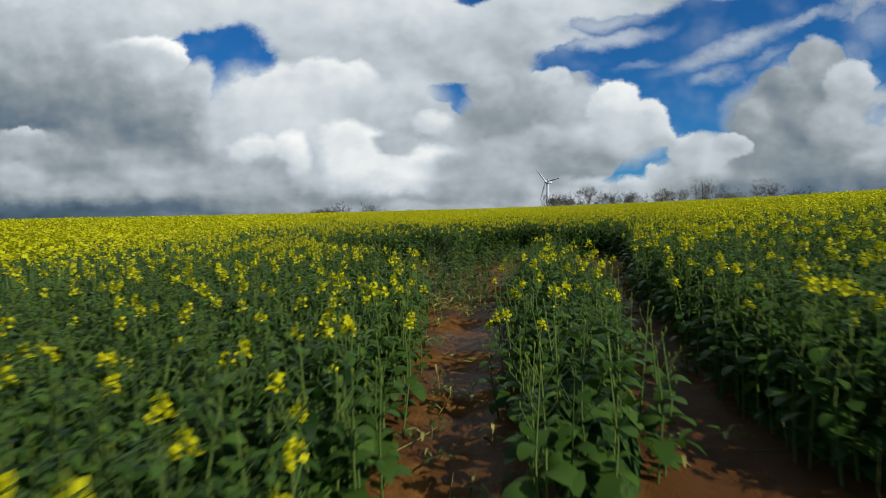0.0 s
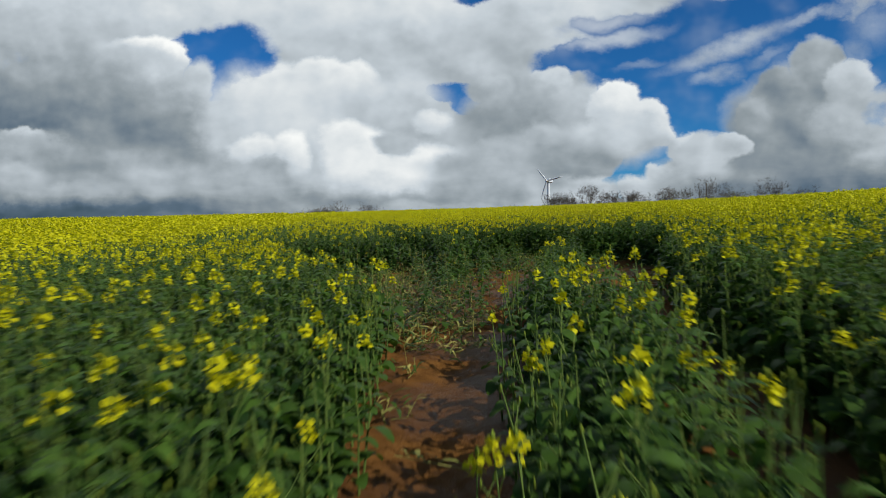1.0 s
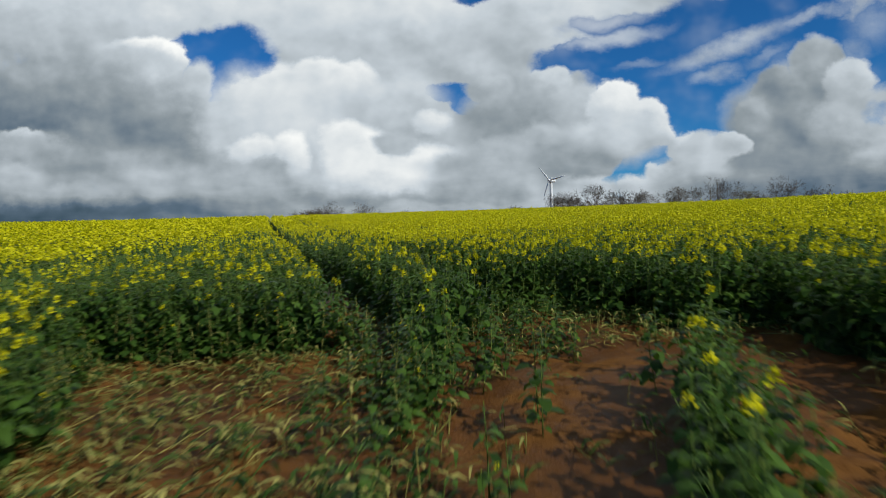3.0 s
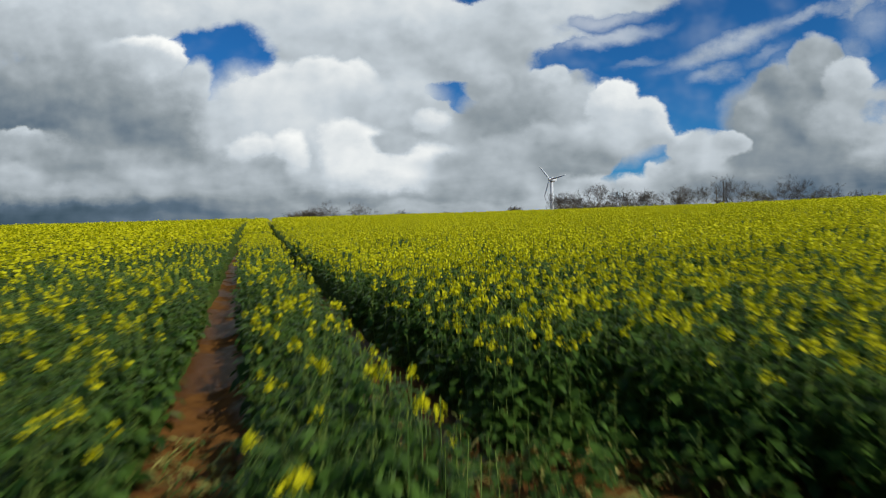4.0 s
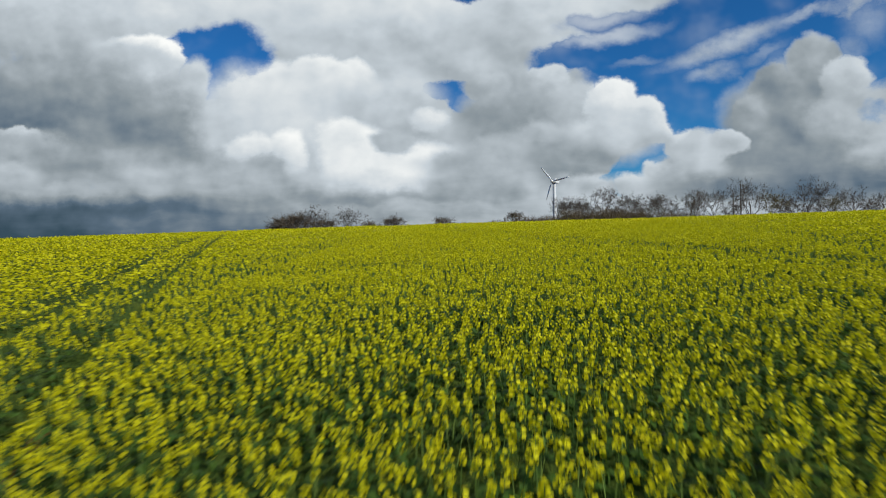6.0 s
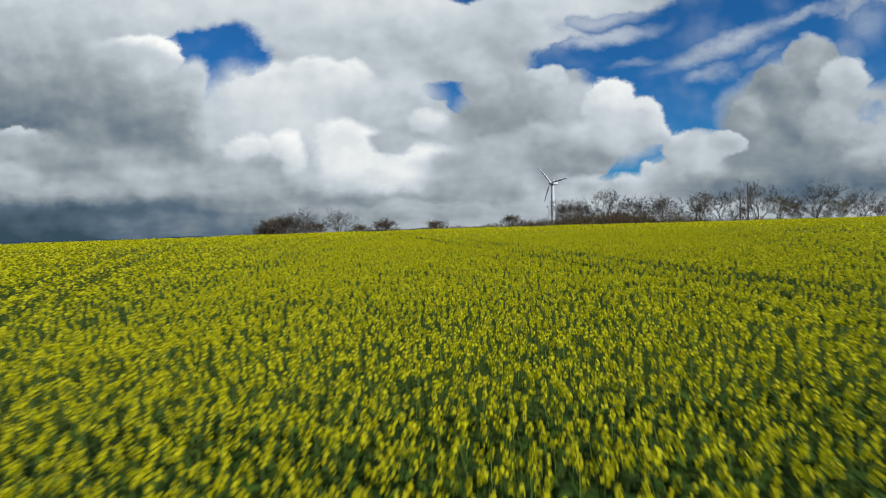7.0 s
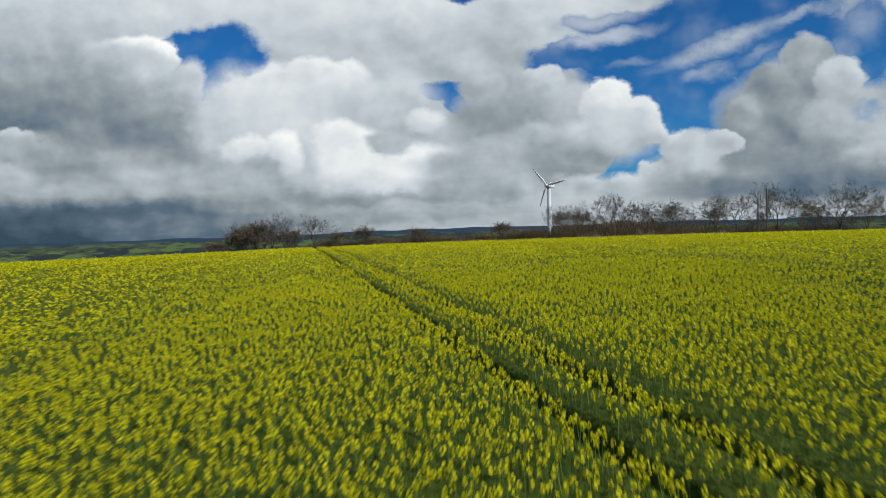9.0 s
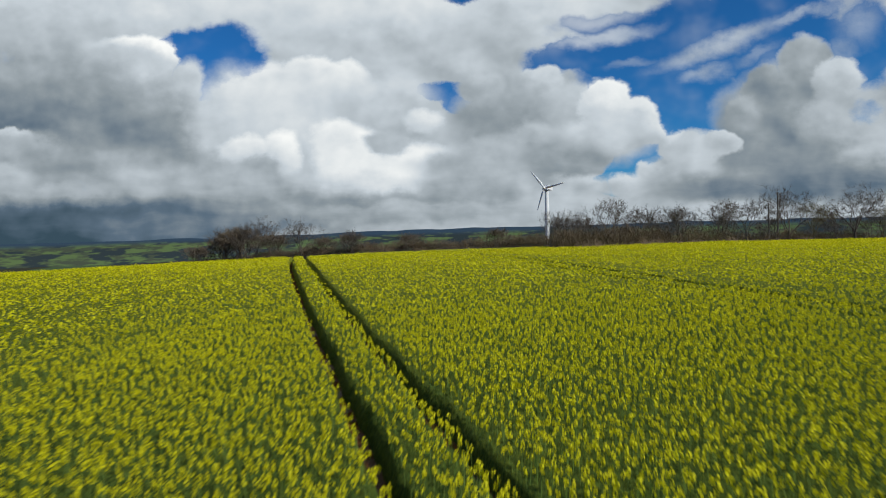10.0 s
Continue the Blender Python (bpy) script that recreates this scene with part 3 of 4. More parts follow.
class Shape:
    """A small bundle of quads, gathered piece by piece."""

    def __init__(self):
        self.v, self.q, self.m = [], [], []

    def quad(self, a, b, c, d, slot):
        n = len(self.v)
        self.v += [a, b, c, d]
        self.q.append((n, n + 1, n + 2, n + 3))
        self.m.append(slot)

    def tube(self, points, radii, slot, sides=3):
        rings = []
        for i, (p, r) in enumerate(zip(points, radii)):
            p = np.array(p, float)
            d = np.array(points[min(i + 1, len(points) - 1)], float) - np.array(points[max(i - 1, 0)], float)
            d /= np.linalg.norm(d) + 1e-9
            a = np.cross(d, (0.9, 0.3, 0.2) if abs(d[0]) < 0.8 else (0, 1, 0))
            a /= np.linalg.norm(a)
            b = np.cross(d, a)
            n = len(self.v)
            self.v += [p + r * (math.cos(k * math.tau / sides) * a + math.sin(k * math.tau / sides) * b) for k in range(sides)]
            rings.append([n + k for k in range(sides)])
        for r0, r1 in zip(rings, rings[1:]):
            for k in range(sides):
                self.q.append((r0[k], r0[(k + 1) % sides], r1[(k + 1) % sides], r1[k]))
                self.m.append(slot)

    def strip(self, points, widths, side, slot):
        side = np.array(side, float)
        rows = []
        for p, w in zip(points, widths):
            n = len(self.v)
            self.v += [np.array(p, float) - side * w / 2, np.array(p, float) + side * w / 2]
            rows.append((n, n + 1))
        for a, b in zip(rows, rows[1:]):
            self.q.append((a[0], a[1], b[1], b[0]))
            self.m.append(slot)

    def petal(self, centre, size, slot, up=0.5):
        d = rng.normal(size=3)
        d[2] = abs(d[2]) + up
        d /= np.linalg.norm(d)
        a = np.cross(d, rng.normal(size=3))
        a /= np.linalg.norm(a)
        b = np.cross(d, a)
        c = np.array(centre, float)
        self.quad(c - a * size / 2, c - b * size / 2 + d * size * 0.15, c + a * size / 2, c + b * size / 2 + d * size * 0.15, slot)

    def knob(self, centre, r, h, size, count, slot):
        """Petals over a rounded head, each facing outwards."""
        for k in range(count):
            up_by = 1 - 1.7 * (k + 0.5) / count
            a = k * 2.4 + rng.uniform(-0.5, 0.5)
            flat_by = math.sqrt(max(0.0, 1 - up_by * up_by))
            d = np.array((math.cos(a) * flat_by, math.sin(a) * flat_by, up_by))
            c = np.array(centre, float) + d * (r, r, h)
            d = d + rng.normal(0, 0.35, 3)
            d /= np.linalg.norm(d)
            p = np.cross(d, (0.3, 0.5, 0.8))
            p /= np.linalg.norm(p) + 1e-9
            q = np.cross(d, p)
            w = size * rng.uniform(0.8, 1.15) / 2
            self.quad(c - p * w, c - q * w, c + p * w, c + q * w, slot)

    def arrays(self):
        return np.array(self.v, float), np.array(self.q, int), np.array(self.m, int)


MATS = [STEM, LEAF, PETAL, BUD]


def raceme(s, foot, top, flowers, size, spread_r, bud=True):
    """Open flowers round the upper stem, with a knot of buds at the tip."""
    foot, top = np.array(foot, float), np.array(top, float)
    for _ in range(flowers):
        a, h = rng.uniform(0, math.tau), rng.uniform(0, 1)
        r = spread_r * (1.0 - 0.55 * h) * rng.uniform(0.6, 1.1)
        s.petal(foot + (top - foot) * h + (math.cos(a) * r, math.sin(a) * r, 0), size * rng.uniform(0.8, 1.2), 2)
    if bud:
        s.tube([top - (0, 0, 0.015), top + (0, 0, 0.012), top + (0, 0, 0.03)], [0.006, 0.013, 0.003], 3)


def leaf(s, foot, angle, length, width, droop, slot=1):
    d = np.array((math.cos(angle), math.sin(angle), 0))
    side = np.array((-math.sin(angle), math.cos(angle), rng.uniform(-0.35, 0.35)))
    foot = np.array(foot, float)
    pts = [foot, foot + d * length * 0.38 + (0, 0, length * (0.27 - 0.15 * droop)), foot + d * length * 0.75 + (0, 0, length * (0.30 - 0.55 * droop)), foot + d * length + (0, 0, length * (0.25 - droop))]
    s.strip(pts, [width * 0.22, width * 0.92, width * 0.86, width * 0.25], side, slot)


def tall_plant(bloom, side_bloom=0.0):
    """A whole plant: bent stem, leaves that shrink upwards, side shoots and racemes."""
    s = Shape()
    lean = rng.normal(0, 0.05, 2)
    crook = rng.normal(0, 0.03, 2)
    mid, tip = np.array((lean[0] * 0.4 + crook[0], lean[1] * 0.4 + crook[1], 0.52)), np.array((*lean, 0.97))
    s.tube([(0, 0, -0.03), mid, tip], [0.009, 0.007, 0.003], 0)
    turn = rng.uniform(0, math.tau)
    for i in range(12):
        h = 0.08 + 0.062 * i + rng.uniform(-0.03, 0.03)
        at = mid * (h / 0.52) if h < 0.52 else mid + (tip - mid) * ((h - 0.52) / 0.45)
        size = (0.12, 0.16, 0.19, 0.20, 0.20, 0.19, 0.18, 0.16, 0.15, 0.13, 0.12, 0.10)[i] * rng.uniform(0.8, 1.25)
        leaf(s, at, turn + i * 2.4, size, size * rng.uniform(0.48, 0.72), rng.uniform(0.15, 0.75))
    for i in range(3):
        h = rng.uniform(0.58, 0.8)
        at = mid + (tip - mid) * ((h - 0.52) / 0.45)
        a = rng.uniform(0, math.tau)
        out = at + (math.cos(a) * 0.09, math.sin(a) * 0.09, rng.uniform(0.10, 0.17))
        s.tube([at, out], [0.004, 0.0025], 0)
        if rng.uniform() < side_bloom:
            raceme(s, out - (0, 0, 0.03), out + (0, 0, 0.03), 7, 0.028, 0.032, False)
        leaf(s, out * 0.6 + at * 0.4, a + 0.6, 0.13, 0.045, 0.3)
    if rng.uniform() < bloom:
        raceme(s, tip - (0, 0, 0.065), tip + (0, 0, 0.02), 20, 0.036, 0.050)
    else:
        s.tube([tip - (0, 0, 0.02), tip, tip + (0, 0, 0.012)], [0.003, 0.007, 0.002], 3)
        for i in range(2):
            leaf(s, tip - (0, 0, 0.06), rng.uniform(0, math.tau), 0.10, 0.035, 0.1)
    return s.arrays()


def top_plant(flowering=True, leaves=2):
    """What shows of a plant from above at some distance: upper stem, leaves and the flower head."""
    s = Shape()
    lean = rng.normal(0, 0.06, 2)
    tip = np.array((*lean, 0.97))
    a = rng.uniform(0, math.tau)
    s.strip([(0, 0, 0.35), tip], [0.012, 0.008], (math.cos(a), math.sin(a), 0), 0)
    for i in range(leaves):
        leaf(s, (lean[0] * 0.6, lean[1] * 0.6, rng.uniform(0.5, 0.72)), a + i * 2.6, 0.19, 0.075, 0.35)
    if flowering:
        s.knob(tip - (0, 0, 0.05), 0.028, 0.075, 0.052, 7, 2)
    else:
        leaf(s, tip - (0, 0, 0.08), a, 0.12, 0.04, 0.2)
    return s.arrays()


def far_head():
    """A flower head far off: a few patches of yellow."""
    s = Shape()
    for i in range(2):
        s.petal((rng.normal(0, 0.03), rng.normal(0, 0.03), rng.uniform(0.86, 0.98)), 0.09, 2, 0.1)
    return s.arrays()


def flat_plant():
    """A plant that wheels pressed to the ground."""
    s = Shape()
    a = rng.uniform(0, math.tau)
    d = np.array((math.cos(a), math.sin(a), 0))
    l = rng.uniform(0.2, 0.6)
    stand_up = (1.0, rng.uniform(0.02, 0.2)) if rng.uniform() < 0.55 else (0.4, rng.uniform(0.15, 0.38))
    s.tube([(0, 0, 0.005), d * l * 0.5 + (0, 0, 0.05), d * l * stand_up[0] + (0, 0, stand_up[1])], [0.006, 0.005, 0.003], 0)
    for i in range(5):
        f = rng.uniform(0.1, 1)
        leaf(s, d * l * stand_up[0] * f + (0, 0, 0.02 + stand_up[1] * f * 0.9), rng.uniform(0, math.tau), rng.uniform(0.12, 0.26), rng.uniform(0.014, 0.042), rng.uniform(0.0, 0.3), 1 if rng.uniform() < 0.5 else 0)
    return s.arrays()


def plant_out(name, kinds, x, y, height, mats, girth=1.0):
    """One mesh of many plants: each a turned and scaled copy of one of the kinds."""
    vs, qs, ms, n = [], [], [], 0
    pick = rng.integers(0, len(kinds), len(x))
    yaw = rng.uniform(0, math.tau, len(x))
    z = ground(x, y)
    for k, (v, q, m) in enumerate(kinds):
        i = np.nonzero(pick == k)[0]
        if not len(i):
            continue
        c, s, h = np.cos(yaw[i])[:, None], np.sin(yaw[i])[:, None], height[i][:, None]
        g = girth * np.sqrt(h)
        p = np.stack([x[i][:, None] + g * (c * v[:, 0] - s * v[:, 1]), y[i][:, None] + g * (s * v[:, 0] + c * v[:, 1]), z[i][:, None] + h * v[:, 2]], -1)
        vs.append(p.reshape(-1, 3))
        qs.append((q[None] + (np.arange(len(i)) * len(v))[:, None, None] + n).reshape(-1, 4))
        ms.append(np.tile(m, len(i)))
        n += len(i) * len(v)
    return quad_mesh(name, np.concatenate(vs), np.concatenate(qs), np.concatenate(ms), mats)


def sown(x0, x1, y0, y1, density):
    """Places spread evenly, as from a seed drill, each a little off its spot."""
    d = 1 / math.sqrt(density)
    i, j = np.meshgrid(np.arange(x0, x1, d), np.arange(y0, y1, d))
    i = i + (np.arange(i.shape[0]) % 2)[:, None] * d / 2
    return (i + rng.uniform(-0.38, 0.38, i.shape) * d).ravel(), (j + rng.uniform(-0.38, 0.38, i.shape) * d).ravel()


def in_view(x, y):
    return np.abs(x - 0.05 * y) < 0.86 * y + 1.6


def close_by(x, y):
    """The stretch where single stems and leaves show: along the ruts and round the turning place."""
    return (y > 1.2) & (y < 26.5) & (np.abs(x - 0.6) < 6.6) & in_view(x, y)


def middle(x, y):
    mid_x = 0.5 + 0.13 * np.clip(y - 5, 0, 90)
    ragged = 9 * lattice(x, y, 61, 0.35)
    return (np.abs(x - mid_x) + 0.5 * ragged < 13 + 0.06 * y) & (y > 1.2) & (y + ragged < 82) & in_view(x, y) & ~close_by(x, y)


def crop_height(x, y, edge):
    h = CROP * (1 + 0.06 * lattice(x, y, 21, 3.0) + 0.05 * lattice(x, y, 22, 0.9))
    return h * rng.normal(1.0, 0.065, len(x)) * (1 - 0.18 * smooth(-0.35, 0.0, edge))


# close: full plants; the headland before the turning place flowers more thinly
x, y = sown(-6.5, 8, 1.2, 26.5, 27)
edge = openness(x, y)
between = (x > left_rut(y) + 0.3) & (x < right_rut(y) - 0.2) & (y < 16.4)
keep = close_by(x, y) & (edge < -0.03) & ~(between & (rng.uniform(0, 1, len(x)) < 0.4)) & (rng.uniform(0, 1, len(x)) < np.where(edge > -0.3, 0.8, 1.0))
x, y, edge = x[keep], y[keep], edge[keep]
thin = (y < 26.5) & (rng.uniform(0, 1, len(x)) > 0.22 + 0.04 * smooth(4.5, 7, y) + 0.16 * smooth(7, 11, y) + 0.12 * smooth(11, 16, y) + 0.2 * smooth(18, 22, y))
h = crop_height(x, y, edge)
between = (x > left_rut(y) + 0.3) & (x < right_rut(y) - 0.2) & (y < 16.4)
h = h * np.where(between, 0.94 - 0.08 * smooth(9, 11, y), 1.0)
thin |= (x < -1.0) & (y < 5) & (rng.uniform(0, 1, len(x)) < 0.35)
thin |= (x < -1.0) & (y < 16) & (rng.uniform(0, 1, len(x)) < 0.12)
thin |= (x < -0.7) & (y > 5.5) & (y < 13) & (rng.uniform(0, 1, len(x)) < 0.45)
thin |= (x - bend(y) < -0.2) & (y > 18) & (rng.uniform(0, 1, len(x)) < 0.6)
thin = np.where(between, rng.uniform(0, 1, len(x)) > 0.06 + 0.46 * smooth(4.4, 5.4, y) - 0.38 * smooth(8.8, 9.6, y), thin)
# the plants that stand along the ruts and round the turning place are set out one by one, further down
beside = np.nonzero((edge > -0.30) & (y > 2.6) & (y < 18.9) & (np.abs(x - 1.0) < 4.5))[0][:170]
single = [(float(x[i]), float(y[i]), float(h[i]), bool(thin[i])) for i in beside]
rest = np.ones(len(x), bool)
rest[beside] = False
x, y, h, thin = x[rest], y[rest], h[rest], thin[rest]
tagged(plant_out("rapeseed_crop", [tall_plant(0.0, 0.02) for _ in range(7)], x[thin], y[thin], h[thin] * 0.96, MATS),
       "leafy green rapeseed plants, few of them yet in flower", "crop", kind="stuff")
tagged(plant_out("rapeseed_crop", [tall_plant(1.0, 0.2) for _ in range(9)], x[~thin], y[~thin], h[~thin], MATS),
       "tall rapeseed plants with bright yellow flower heads", "crop", kind="stuff")

# middle distance: flower heads over the leaf layer
x, y = sown(-40, 45, 1.2, 92, 27)
keep = middle(x, y)
x, y = x[keep], y[keep]
edge = openness(x, y)
keep = edge < -0.04
x, y, edge = x[keep], y[keep], edge[keep]
near_view = np.hypot(x - 0.12 * y, 0) < 9 + 0.05 * y
keep = near_view | (rng.uniform(0, 1, len(x)) < 0.6)
x, y, edge = x[keep], y[keep], edge[keep]
late = (y < 17) & (rng.uniform(0, 1, len(x)) < 0.15 + 0.6 * smooth(17, 11, y))
late |= (x < -5) & (y < 24) & (rng.uniform(0, 1, len(x)) < 0.4)
late |= (x > 5.5) & (y < 20) & (rng.uniform(0, 1, len(x)) < 0.75 * smooth(22, 10, y))
late |= (x < -3) & (y < 30) & (rng.uniform(0, 1, len(x)) < 0.4 * smooth(30, 20, y))
late |= (x - bend(y) < -0.2) & (x - bend(y) > -9) & (y < 38) & (rng.uniform(0, 1, len(x)) < 0.72 * smooth(44, 30, y))
h = crop_height(x, y, edge)
tagged(plant_out("rapeseed_crop", [top_plant(False) for _ in range(5)], x[late], y[late], h[late] * 0.95, MATS),
       "green rapeseed plants beside the tramline, not yet open", "crop", kind="stuff")
x, y, h = x[~late], y[~late], h[~late]
further = y > 42
tagged(plant_out("rapeseed_crop", [top_plant() for _ in range(14)], x[~further], y[~further], h[~further], MATS, 1.1),
       "dense rapeseed in full yellow flower between tramlines", "crop", kind="stuff")
tagged(plant_out("rapeseed_crop", [top_plant(True, 0) for _ in range(10)], x[further], y[further], h[further], MATS, 1.1),
       "dense yellow rapeseed heads further up the field", "crop", kind="stuff")

# far: clumps of heads to the hedges
x, y = sown(-100, 120, -28, 150, 17)
seen = in_view(x, y)
keep = (seen | ((np.abs(x) < 70) & (rng.uniform(0, 1, len(x)) < 0.2))) & ~middle(x, y) & ~close_by(x, y)
keep &= ~((y < 1.2) & (np.abs(x) < 3) & (y > -3))
keep &= (np.abs(x) < 45) & (y < 70) | (rng.uniform(0, 1, len(x)) < 0.55)
keep &= (y < 138 + 0.52 * np.clip(x - 30, 0, 200)) & (y < 150)
x, y = x[keep], y[keep]
edge = openness(x, y)
keep = edge < -0.05
x, y, edge = x[keep], y[keep], edge[keep]
tagged(plant_out("rapeseed_crop", [far_head() for _ in range(10)], x, y, crop_height(x, y, edge), MATS, 1.5),
       "far yellow rapeseed rising to the crest of the field", "crop", kind="stuff")

# the leaf layer under the flowers, on a grid that follows the tramlines
qs = np.unique(np.concatenate([np.arange(-75, 130, 1.0)] + [np.arange(c - 0.9, c + 0.95, 0.15) for c in TRAM]))
ys = spread(18.7, 60, 0.3, 18.7, 158, 1.012)

qq, yy = np.meshgrid(qs, ys)
xx = qq + bend(yy)
edge = openness(xx, yy)
inside = smooth(0.02, -0.28, edge - 0.17 * smooth(34, 50, yy)) * np.where((xx > -6.5) & (xx < 8), smooth(19.2, 20.6, yy), 1.0)
lumps = 0.05 * lattice(xx, yy, 31, 0.5) + 0.05 * lattice(xx, yy, 32, 1.3)
height = 0.44 + 0.09 * smooth(25.5, 27.5, yy) + 0.20 * smooth(80, 125, yy)
tagged(sheet("leaf_layer", xx, yy, hill(xx, yy) - 0.25 + inside * (0.25 + CROP * height + lumps), CANOPY),
       "dark green layer of rapeseed leaves under the flowers", "crop", kind="stuff")
xs, ys = np.meshgrid(spread(-7, 9, 0.2, -80, 80, 1.12), spread(1.0, 18.7, 0.2, -30, 18.7))
edge = openness(xs, ys)
inside = smooth(-0.15, -0.45, edge)
lumps = 0.06 * lattice(xs, ys, 31, 0.4) + 0.05 * lattice(xs, ys, 32, 1.3)
height = 0.38 + 0.3 * smooth(6, 8, np.abs(xs - 0.6))
tagged(sheet("leaf_layer", xs, ys, hill(xs, ys) - 0.25 + inside * (0.25 + CROP * height + lumps), LOWER),
       "dark green layer of lower rapeseed leaves on the headland", "crop", kind="stuff")

# pressed-down plants on the turning place and along the ruts
x, y = sown(-2.6, 1.0, 10.8, 17.5, 5)
edge = openness(x, y)
keep = (edge > 0) & (np.abs(x + 0.5 - 0.05 * y + 0.5 * lattice(x, y, 51, 1.5)) < 0.75)
x, y = x[keep], y[keep]
tagged(plant_out("rapeseed_regrowth", [tall_plant(0.0, 0.06) for _ in range(6)], x, y, rng.uniform(0.3, 0.75, len(x)), MATS),
       "thin broken rapeseed shoots standing on the trampled ground", "crop", kind="stuff")
# added fringe brightens the dark crop face; straw colour imitates sunlit green stems
x, y = sown(-4.6, 1.0, 15.2, 18.9, 26)
edge = openness(x, y)
keep = (edge > -0.08) & (edge < 0.22)
x, y = x[keep], y[keep]
tagged(plant_out("rapeseed_regrowth", [tall_plant(0.0, 0.10) for _ in range(6)], x, y, rng.uniform(0.3, 0.8, len(x)), [STRAW, LEAF, PETAL, BUD]),
       "thin shoots added along the crop's edge, stems paled as if sunlit", "crop", kind="stuff")
x, y = sown(1.0, 4.2, 17.2, 21.0, 9)
edge = openness(x, y)
keep = (edge > -0.1) & (edge < 0.75)
x, y = x[keep], y[keep]
tagged(plant_out("rapeseed_regrowth", [tall_plant(0.0, 0.05) for _ in range(6)], x, y, rng.uniform(0.25, 0.7, len(x)), MATS),
       "short bright green shoots at the mouth of the tramline", "crop", kind="stuff")
x, y = sown(-5.5, 7, 2, 21.0, 34)
edge = openness(x, y)
west = ((x < 0.6) & (y > 9.5)) | (y > 17.6)
want = np.where(west, 0.66, 0.05) + np.where((edge > 0) & (edge < 0.16), 0.20, 0)
keep = (edge > -0.05) & (rng.uniform(0, 1, len(x)) < want)
tagged(plant_out("flattened_stems", [flat_plant() for _ in range(12)], x[keep], y[keep], np.where((x[keep] < 0.3) & (y[keep] > 9.5) & (y[keep] < 14), 1.2, 1.0) * rng.uniform(0.6, 1.2, int(keep.sum())), [STRAW, LEAF, PETAL, BUD]),
       "flattened pale stems and leaves trampled on the soil", "trampled plants", kind="stuff")


# ---- things ----
def shape_part(name, s, mats, parent, label=""):
    v, q, m = s.arrays()
    used = sorted(set(m.tolist()))
    ob = quad_mesh(name, v, q, np.array([used.index(k) for k in m]), [mats[k] for k in used])
    ob.parent = parent
    return tagged(ob, label) if label else ob


def rapeseed_plant(flowering):
    """One plant in parts: bent stem, each leaf, each side shoot and the flower head or bud."""
    label = "rapeseed plant with a yellow flower head beside the rut" if flowering else "green rapeseed plant in bud beside the wheel rut"
    t = tagged(new("rapeseed_plant"), label, "plant", "plants along the ruts")
    lean, crook = rng.normal(0, 0.06, 2), rng.normal(0, 0.03, 2)
    mid, tip = np.array((lean[0] * 0.4 + crook[0], lean[1] * 0.4 + crook[1], 0.52)), np.array((*lean, 0.97))
    s = Shape()
    s.tube([(0, 0, -0.03), mid * 0.5 + (0.006, 0, 0), mid, tip], [0.010, 0.008, 0.007, 0.003], 0, 5)
    shape_part("stem", s, MATS, t)
    turn = rng.uniform(0, math.tau)
    for i in range(8):
        k = 0.08 + 0.085 * i + rng.uniform(-0.03, 0.03)
        at = mid * (k / 0.52) if k < 0.52 else mid + (tip - mid) * ((k - 0.52) / 0.45)
        size = (0.11, 0.15, 0.18, 0.18, 0.17, 0.16, 0.14, 0.12)[i] * rng.uniform(0.8, 1.25)
        s = Shape()
        a, wide_by, droop = turn + i * 2.4, size * rng.uniform(0.48, 0.68), rng.uniform(0.15, 0.75)
        d = np.array((math.cos(a), math.sin(a), 0))
        side = np.array((-math.sin(a), math.cos(a), rng.uniform(-0.35, 0.35)))
        pts = [at + d * size * f + (0, 0, size * (0.9 * f - (0.65 + droop) * f * f)) for f in (0, 0.2, 0.45, 0.7, 0.9, 1.0)]
        s.strip(pts, [wide_by * w for w in (0.18, 0.62, 0.95, 1.0, 0.7, 0.15)], side, 1)
        shape_part("leaf", s, MATS, t)
    for i in range(3):
        k = rng.uniform(0.58, 0.8)
        at = mid + (tip - mid) * ((k - 0.52) / 0.45)
        a = rng.uniform(0, math.tau)
        out = at + (math.cos(a) * 0.09, math.sin(a) * 0.09, rng.uniform(0.10, 0.17))
        s = Shape()
        s.tube([at, (at + out) / 2 + (0, 0, -0.01), out], [0.004, 0.003, 0.0025], 0)
        s.tube([out - (0, 0, 0.012), out + (0, 0, 0.008), out + (0, 0, 0.025)], [0.003, 0.007, 0.002], 3)
        shape_part("side_shoot", s, MATS, t)
    s = Shape()
    if flowering:
        raceme(s, tip - (0, 0, 0.065), tip + (0, 0, 0.02), 24, 0.036, 0.050)
        shape_part("flower_head", s, MATS, t, "loose head of bright yellow four-petalled flowers")
    else:
        s.tube([tip - (0, 0, 0.02), tip, tip + (0, 0, 0.014)], [0.004, 0.009, 0.002], 3, 5)
        shape_part("flower_bud", s, MATS, t)
    return t


plant_kinds = {True: [rapeseed_plant(True) for _ in range(3)], False: [rapeseed_plant(False) for _ in range(4)]}
placed = set()
for n, (px, py, tall, budding) in enumerate(single):
    kinds = plant_kinds[not budding]
    kind = kinds[n % len(kinds)]
    m = pose(px, py, float(ground(px, py)), 0, 0, (n * 137.5) % 360)
    if kind.name in placed:
        kind = copy_thing(kind, m)
    else:
        placed.add(kind.name)
        kind.matrix_basis = m
    kind.scale = (math.sqrt(tall), math.sqrt(tall), tall)
for kind in plant_kinds[True] + plant_kinds[False]:
    if kind.name not in placed:
        for o in (*kind.children_recursive, kind):
            bpy.data.objects.remove(o)


